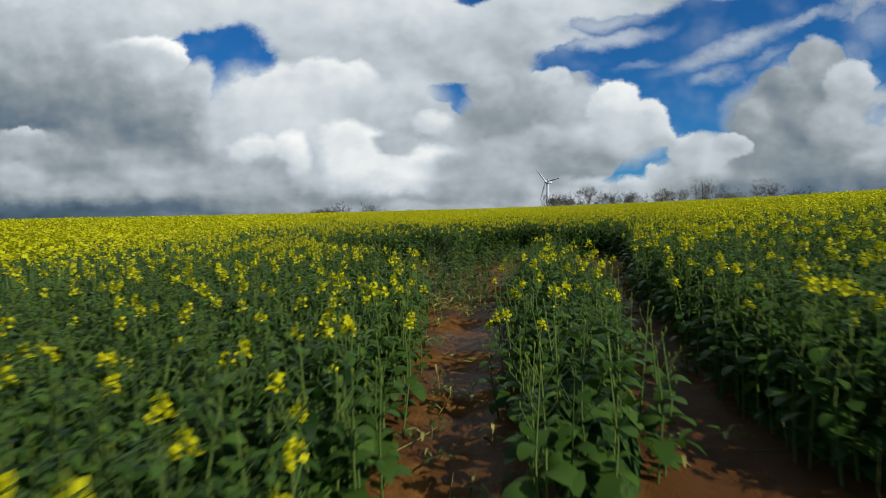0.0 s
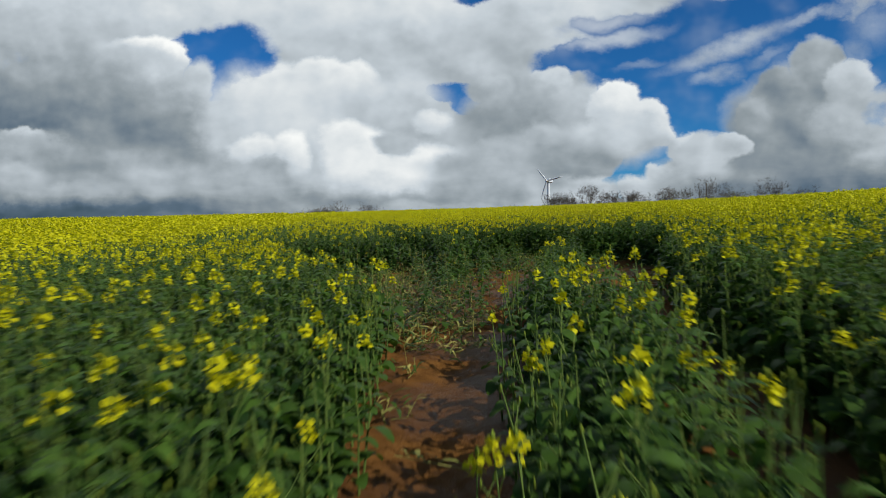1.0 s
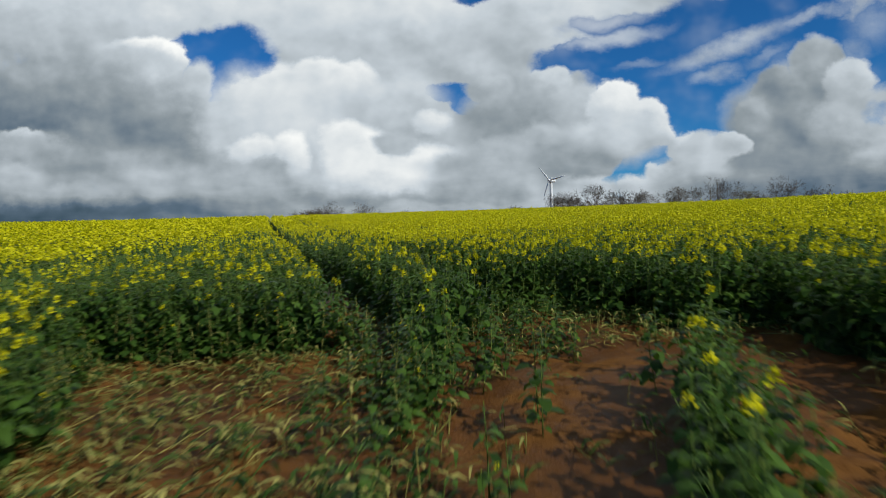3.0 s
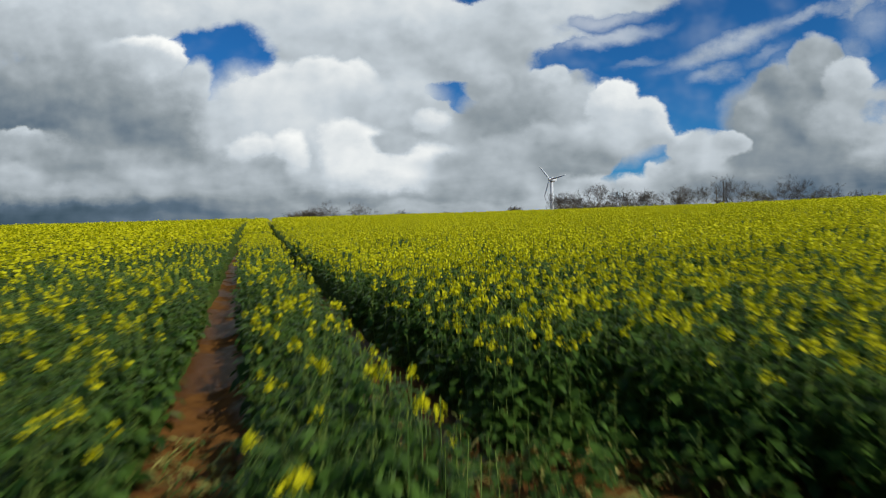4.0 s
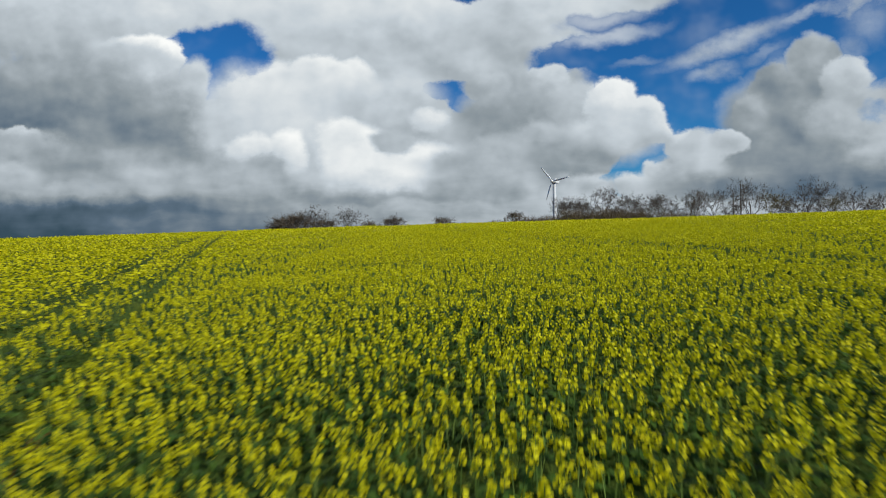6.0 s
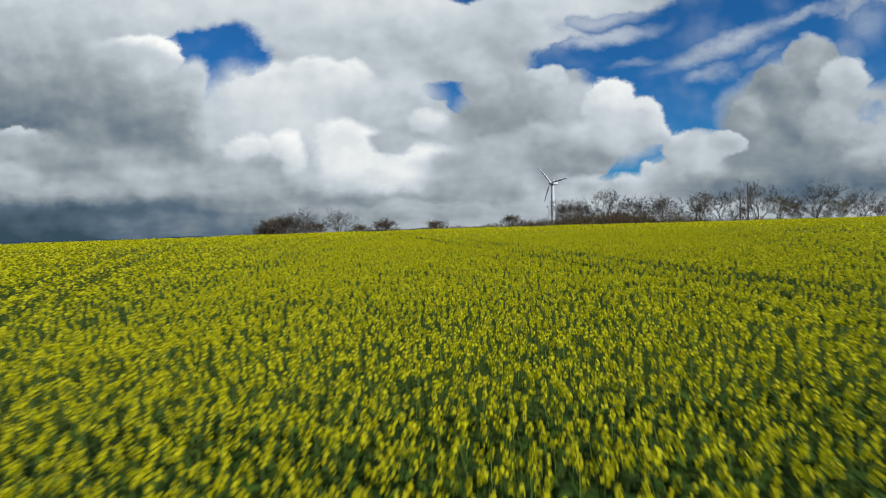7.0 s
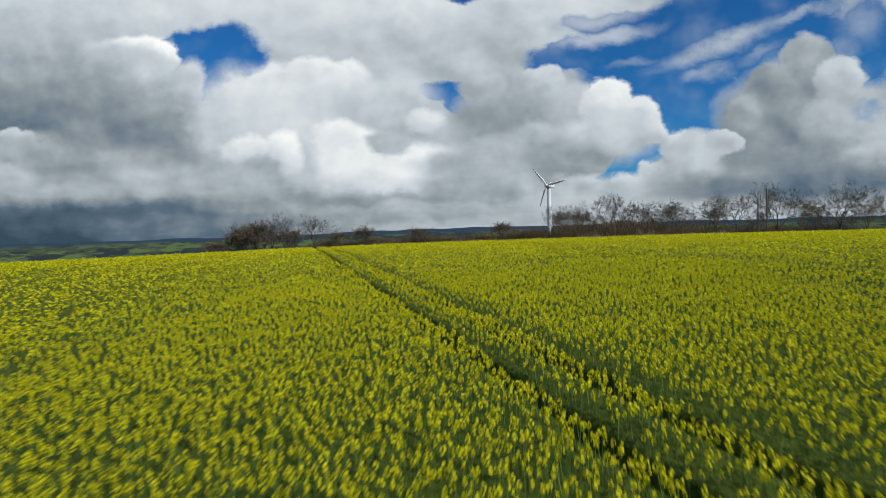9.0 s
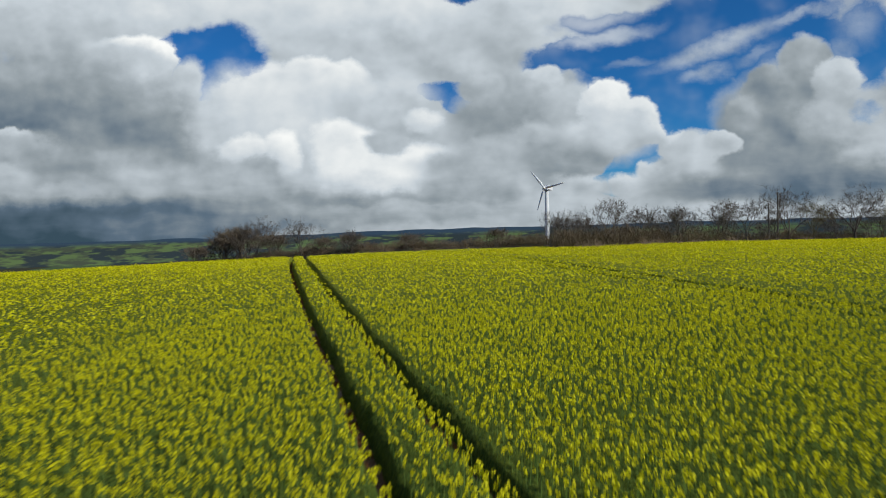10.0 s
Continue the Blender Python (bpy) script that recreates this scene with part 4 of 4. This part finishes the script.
def part(name, bm, mat, parent, label=""):
    me = bpy.data.meshes.new(name)
    bm.to_mesh(me)
    bm.free()
    me.materials.append(mat)
    ob = new(name, me)
    ob.parent = parent
    if label:
        tagged(ob, label)
    return ob


def lathe(profile, sides=16, m=None):
    """A closed turned shape from (radius, height) pairs."""
    bm = bmesh.new()
    rings = [[bm.verts.new((r * math.cos(k * math.tau / sides), r * math.sin(k * math.tau / sides), h)) for k in range(sides)] for r, h in profile]
    for a, b in zip(rings, rings[1:]):
        for k in range(sides):
            bm.faces.new((a[k], a[(k + 1) % sides], b[(k + 1) % sides], b[k])).smooth = True
    bm.faces.new(rings[0][::-1])
    bm.faces.new(rings[-1])
    if m is not None:
        bm.transform(m)
    return bm


def box(sx, sy, sz, m=None, bevel=0.0):
    bm = bmesh.new()
    bmesh.ops.create_cube(bm, size=1.0)
    bmesh.ops.scale(bm, vec=(sx, sy, sz), verts=bm.verts)
    if bevel:
        bmesh.ops.bevel(bm, geom=list(bm.edges), offset=bevel, segments=2, affect="EDGES")
    if m is not None:
        bm.transform(m)
    return bm


def wind_turbine(x, y, hub_z, facing):
    """A small three-bladed turbine on a tapered tube tower, its rotor at rest."""
    foot = float(hill(x, y))
    top = hub_z - foot
    t = tagged(new("wind_turbine"), "small white three-bladed wind turbine on a tubular tower", "wind turbine")
    t.matrix_basis = pose(x, y, foot)
    part("tower", lathe([(0.70, -0.3), (0.68, 0.0), (0.59, top * 0.45), (0.46, top - 0.65), (0.46, top - 0.45)], 20), WHITE, t)
    part("tower_flange", lathe([(0.92, -0.1), (0.92, 0.12), (0.74, 0.16)], 20), WHITE, t)
    head = pose(0, 0, top, 0, 0, facing)
    part("nacelle", box(1.7, 2.7, 1.35, head @ pose(0, -0.5, 0.05), 0.2), WHITE, t)
    part("yaw_collar", lathe([(0.51, top - 0.75), (0.51, top - 0.5)], 16), POLE, t)
    hub_m = head @ pose(0, 1.1, 0, -90)
    hub = part("hub", lathe([(0.30, -0.35), (0.36, 0.0), (0.33, 0.3), (0.20, 0.52), (0.05, 0.6)], 16, hub_m), WHITE, t)
    for k in range(3):
        bm = bmesh.new()
        stations = ((0.2, 0.24, 0.22, 20), (0.7, 0.30, 0.16, 18), (1.5, 0.62, 0.12, 12), (3.2, 0.48, 0.08, 6), (4.9, 0.32, 0.05, 2), (5.7, 0.12, 0.02, 0))
        rings = []
        for r, chord, thick, twist in stations:
            m = Matrix.Rotation(radians(twist), 3, "Z")
            rings.append([bm.verts.new(m @ Vector((a * chord / 2 - 0.1 * chord, b * thick / 2, 0)) + Vector((0, 0, r)))
                          for a, b in ((-1, 0), (-0.3, 0.9), (0.5, 0.7), (1, 0), (0.5, -0.7), (-0.3, -0.9))])
        for a, b in zip(rings, rings[1:]):
            for i in range(6):
                bm.faces.new((a[i], a[(i + 1) % 6], b[(i + 1) % 6], b[i])).smooth = True
        bm.faces.new(rings[0][::-1])
        bm.faces.new(rings[-1])
        bm.transform(head @ pose(0, 1.25, 0, 0, 40 + 120 * k, 0))
        part("blade", bm, WHITE, t)
    return t


wind_turbine(33.3, 194.0, 17.3, 142)


def limb_points(start, way, length, bends, wander):
    pts, p, d = [np.array(start, float)], np.array(start, float), np.array(way, float)
    for _ in range(bends):
        d = d + rng.normal(0, wander, 3)
        d[2] += 0.06
        d /= np.linalg.norm(d)
        p = p + d * length / bends
        pts.append(p)
    return pts, d


def grow(height, spread_out, forks, trunks=1, bole=0.3, fine=5, wide=0.8):
    """Trunk and crown of a bare tree: rising limbs that fork again and again into a dome of fine twigs."""
    trunk, crown = Shape(), Shape()

    def limb(start, way, length, radius, level):
        pts, d = limb_points(start, way, length, 3 if level < 2 else 2, 0.10 + 0.03 * level)
        crown.tube(pts, np.linspace(radius, radius * 0.6, len(pts)), 0, 4 if level < 2 else 3)
        if level >= forks:
            for _ in range(fine):
                k = int(rng.integers(0, len(pts) - 1))
                at = pts[k] + (pts[k + 1] - pts[k]) * rng.uniform()
                w = d + rng.normal(0, 0.45, 3)
                w[2] += 0.1
                end = at + w / np.linalg.norm(w) * length * rng.uniform(0.6, 1.1)
                side = np.cross(w, rng.normal(size=3))
                crown.strip([at, (at + end) / 2 + rng.normal(0, 0.05, 3) * length, end], [0.030, 0.023, 0.011], side / (np.linalg.norm(side) + 1e-9), 0)
            return
        for i in range(3 if level < 2 or rng.uniform() < 0.4 else 2):
            off = rng.normal(0, 1, 3)
            off -= d * (off @ d)
            off /= np.linalg.norm(off) + 1e-9
            w = d + off * rng.uniform(0.35, 0.72) * (1.0 + 0.3 * spread_out)
            w[2] += 0.02
            at = pts[-1] if i < 2 else pts[-2]
            limb(at, w / np.linalg.norm(w), length * rng.uniform(0.66, 0.86), radius * rng.uniform(0.52, 0.64), level + 1)
    for i in range(trunks):
        a = rng.uniform(0, math.tau)
        out = 0.0 if trunks == 1 else 0.2 * trunks
        thick = height * (0.019 if trunks == 1 else 0.012)
        pts, d = limb_points((math.cos(a) * out, math.sin(a) * out, -0.3), np.array((math.cos(a) * out * 0.25, math.sin(a) * out * 0.25, 1.0)), height * bole, 4, 0.05)
        trunk.tube(pts, np.linspace(thick * 1.25, thick * 0.75, len(pts)), 0, 7)
        for k in range(5 if trunks == 1 else 3):
            b = a + k * math.tau / (5 if trunks == 1 else 3) + rng.uniform(-0.4, 0.4)
            lean = rng.uniform(0.35, 0.95) * spread_out if k else 0.1
            w = np.array((math.cos(b) * lean, math.sin(b) * lean, 1.0))
            limb(pts[-1 - (k % 2)], w / np.linalg.norm(w), height * rng.uniform(0.20, 0.27), thick * 0.55, 0)
    both = trunk.arrays(), crown.arrays()
    k = height / max(both[1][0][:, 2].max(), 0.1)
    span = np.ptp(np.percentile(both[1][0], (2, 98), axis=0), axis=0)
    kx, ky = np.clip(wide * height / span[:2], 0.5 * k, 1.4 * k)
    return tuple((v * (kx, ky, k), q, m) for v, q, m in both)


def bare_tree(height, spread_out, twigs, trunks, label, twig=None, bole=0.3, fine=8, wide=0.8):
    t = tagged(new("bare_tree"), label, "tree", "hedgerow trees")
    for name, (v, q, m) in zip(("trunk", "crown"), grow(height, spread_out, twigs, trunks, bole, fine, wide)):
        ob = quad_mesh(name, v, q, m * 0, [BARK if name == "trunk" else twig or TWIG])
        ob.parent = t
    return t


def stand(tree, x, y, size, turn, first=False):
    m = pose(x, y, float(hill(x, y)) - 0.05, 0, 0, turn)
    if first:
        tree.matrix_basis = m @ Matrix.Scale(size, 4)
        return tree
    c = copy_thing(tree, m)
    c.scale = (size, size, size)
    return c


rng = np.random.default_rng(23)
oak = bare_tree(13.0, 1.0, 5, 1, "wide-crowned bare winter tree in the hedgerow", None, 0.26, 6, 0.85)
ash = bare_tree(9.5, 0.8, 4, 1, "tall bare tree with fine upright twigs", None, 0.32, 7, 0.72)
round_tree = bare_tree(9.6, 0.9, 4, 1, "round-headed tree with olive budding twigs", OLIVE_TWIG, 0.28, 8, 0.72)
thorn = bare_tree(7.5, 0.9, 4, 2, "low many-stemmed bare thorn tree", None, 0.32, 6, 0.85)
willow = bare_tree(8.0, 0.6, 3, 4, "slender bare tree with several upright stems", None, 0.42, 6, 0.5)
sallow = bare_tree(8.0, 1.0, 3, 4, "bushy brown leafless tree with a rounded top", BROWN_TWIG, 0.20, 8, 1.25)


def out_there(along, over):
    """A place on the line of the hedge, from its slope as seen from the field and its distance ahead."""
    return 7.56 + along * (over - 54.3), over


stood = set()
# along the hedge beyond the turbine: slope to the side, metres ahead, size, turn
for tree, along, over, size, turn in (
        (willow, 0.196, 146.0, 0.88, 0), (willow, 0.212, 147.0, 0.92, 310), (thorn, 0.228, 146.0, 0.95, 0), (willow, 0.246, 148.0, 0.85, 130), (thorn, 0.262, 149.0, 0.85, 75),
        (ash, 0.297, 150.0, 1.00, 40), (willow, 0.316, 151.0, 0.62, 200), (willow, 0.332, 152.0, 0.66, 20),
        (thorn, 0.362, 152.5, 1.10, 140), (ash, 0.352, 154.0, 0.80, 90), (thorn, 0.408, 153.5, 1.12, 330), (ash, 0.418, 155.0, 0.82, 190), (thorn, 0.448, 155.5, 0.80, 250),
        (ash, 0.497, 157.0, 0.98, 15), (willow, 0.490, 158.0, 0.95, 100), (ash, 0.534, 159.0, 0.95, 260), (thorn, 0.560, 161.0, 0.70, 45),
        (oak, 0.607, 167.0, 0.98, 10), (willow, 0.580, 164.0, 0.90, 280), (round_tree, 0.652, 169.0, 1.0, 0), (thorn, 0.676, 171.0, 0.85, 350), (ash, 0.692, 172.0, 0.85, 120),
        (oak, 0.726, 173.0, 1.02, 120), (thorn, 0.752, 176.0, 1.10, 200), (round_tree, 0.772, 177.0, 0.95, 60), (oak, 0.815, 182.0, 0.95, 250), (thorn, 0.845, 186.0, 1.3, 15), (ash, 0.88, 188.0, 1.2, 70)):
    stand(tree, *out_there(along, over), size, turn, tree not in stood)
    stood.add(tree)
# the clump and the single tree over the crest, towards the valley
for tree, along, over, size, turn in ((sallow, -0.345, 206.0, 1.45, 0), (oak, -0.330, 203.0, 1.0, 200), (sallow, -0.372, 209.0, 1.4, 310), (sallow, -0.398, 212.0, 1.15, 160), (sallow, -0.43, 215.0, 0.95, 20),
                                      (sallow, -0.30, 200.0, 1.05, 100), (oak, -0.252, 190.0, 0.80, 75), (sallow, -0.215, 188.0, 0.7, 140), (sallow, -0.17, 182.0, 0.75, 190), (thorn, -0.16, 180.0, 0.9, 70), (sallow, -0.06, 172.0, 0.6, 250), (sallow, 0.10, 160.0, 0.62, 300)):
    stand(tree, *out_there(along, over), size, turn, tree not in stood)
    stood.add(tree)


def hedge(name, ends, tall, thick, per_metre, label):
    """A leafless hedge: a tangle of fine twigs, at every slant, over a dense bank of older wood."""
    s = Shape()
    for (x0, y0), (x1, y1) in zip(ends, ends[1:]):
        long = math.hypot(x1 - x0, y1 - y0)
        along = np.array(((x1 - x0) / long, (y1 - y0) / long, 0))
        across = np.array((-along[1], along[0], 0))
        steps = max(2, int(long / 0.8))
        last = None
        for i in range(steps + 1):
            p = np.array((x0, y0, 0.0)) + along * long * i / steps
            z = float(hill(p[0], p[1]))
            top = tall * (0.36 + 0.16 * float(lattice(p[0], p[1], 42, 2.4)) + 0.10 * float(lattice(p[0], p[1], 43, 0.9)))
            ring = [p + across * thick * k + (0, 0, z + v * top) for k, v in ((-1.3, -0.1), (-1.1, 0.6), (-0.3, 1.0), (0.5, 0.92), (1.2, 0.5), (1.3, -0.1))]
            n = len(s.v)
            s.v += ring
            if last is not None:
                for k in range(5):
                    s.q.append((last + k, last + k + 1, n + k + 1, n + k))
                    s.m.append(0)
            last = n
        for _ in range(int(long * per_metre)):
            p = np.array((x0, y0, 0.0)) + along * long * rng.uniform() + across * rng.normal(0, thick * 0.7)
            high = tall * (1 + 0.25 * float(lattice(p[0], p[1], 41, 5.0)))
            p[2] = float(hill(p[0], p[1])) + high * rng.triangular(0.05, 0.35, 0.85)
            w = rng.normal(0, 0.6, 3)
            w[2] = abs(w[2]) + 0.5
            w *= high * rng.uniform(0.12, 0.26) / np.linalg.norm(w)
            side = np.cross(w, rng.normal(size=3))
            side /= np.linalg.norm(side) + 1e-9
            s.strip([p, p + w], [0.06, 0.02], side, 0)
    v, q, m = s.arrays()
    return tagged(quad_mesh(name, v, q, m, [HEDGE]), label, "hedge", kind="stuff")


def wood_pole(x, y, tall):
    t = tagged(new("wood_pole"), "plain weathered wooden pole standing in the hedge", "pole", "poles in the hedge")
    t.matrix_basis = pose(x, y, float(hill(x, y)))
    part("shaft", lathe([(0.17, -0.4), (0.16, 0.0), (0.12, tall - 0.05), (0.09, tall)], 10), POLE, t)
    part("cap_bracket", box(0.5, 0.1, 0.12, pose(0, 0.14, tall - 0.35), 0.02), POLE, t)
    return t


wood_pole(*out_there(0.574, 164.0), 8.2)
wood_pole(*out_there(0.590, 165.0), 10.4)

hedge("hedge", [(25, 141.5), (34, 144.2), (46, 150.5)], 4.4, 0.8, 260, "taller thicket of bare shoots by the turbine")
hedge("hedge", [(24, 141), (36, 145), (60, 158), (90, 175), (125, 195)], 3.4, 0.9, 180, "brown leafless hedge along the field's edge")
hedge("hedge", [(-85, 224), (-60, 217), (-24, 190), (20, 164), (31, 149)], 3.1, 1.3, 260, "brown leafless hedge falling to the valley")


# ---- farms and houses down in the valley ----
def house(x, y, long, wide, eaves, turn, walls):
    foot = float(hill(x, y))
    t = tagged(new("house"), "distant pale house with a dark slate roof", "house", "houses in the valley")
    t.matrix_basis = pose(x, y, foot, 0, 0, turn)
    part("wall", box(long, wide, eaves + 1, pose(0, 0, eaves / 2 - 0.5)), walls, t)
    bm = bmesh.new()
    a, b, h = long / 2 + 0.3, wide / 2 + 0.4, eaves + wide * 0.42
    v = [bm.verts.new(c) for c in ((-a, -b, eaves), (a, -b, eaves), (a, b, eaves), (-a, b, eaves), (-a, 0, h), (a, 0, h))]
    for f in ((0, 1, 5, 4), (2, 3, 4, 5), (0, 4, 3), (1, 2, 5), (3, 2, 1, 0)):
        bm.faces.new([v[i] for i in f])
    roof = part("roof", bm, SLATE, t)
    chimney = part("chimney", box(0.8, 0.6, 1.6, pose(a * 0.7, 0, h + 0.4)), walls, roof)
    for k in (-0.3, 0.0, 0.3):
        for storey in (1.2, 3.6):
            if storey < eaves:
                part("window", box(1.0, 0.12, 1.2, pose(k * long, -wide / 2 - 0.02, storey + 0.3)), SLATE, t)
    return t


for x, y, long, wide, eaves, turn in ((-420, 1010, 26, 10, 6, 10), (-455, 1050, 14, 9, 5, 40), (-200, 900, 18, 9, 5, -10), (-215, 930, 12, 8, 5, 30),
                                      (-60, 1000, 12, 8, 5, 5), (-40, 1010, 11, 8, 5, 12), (-20, 1005, 12, 8, 5, -6), (5, 1020, 11, 8, 5, 4), (30, 1015, 12, 8, 5, 15), (-680, 1250, 30, 12, 6, 20)):
    house(x, y, long, wide, eaves, turn, RENDER_WALL)
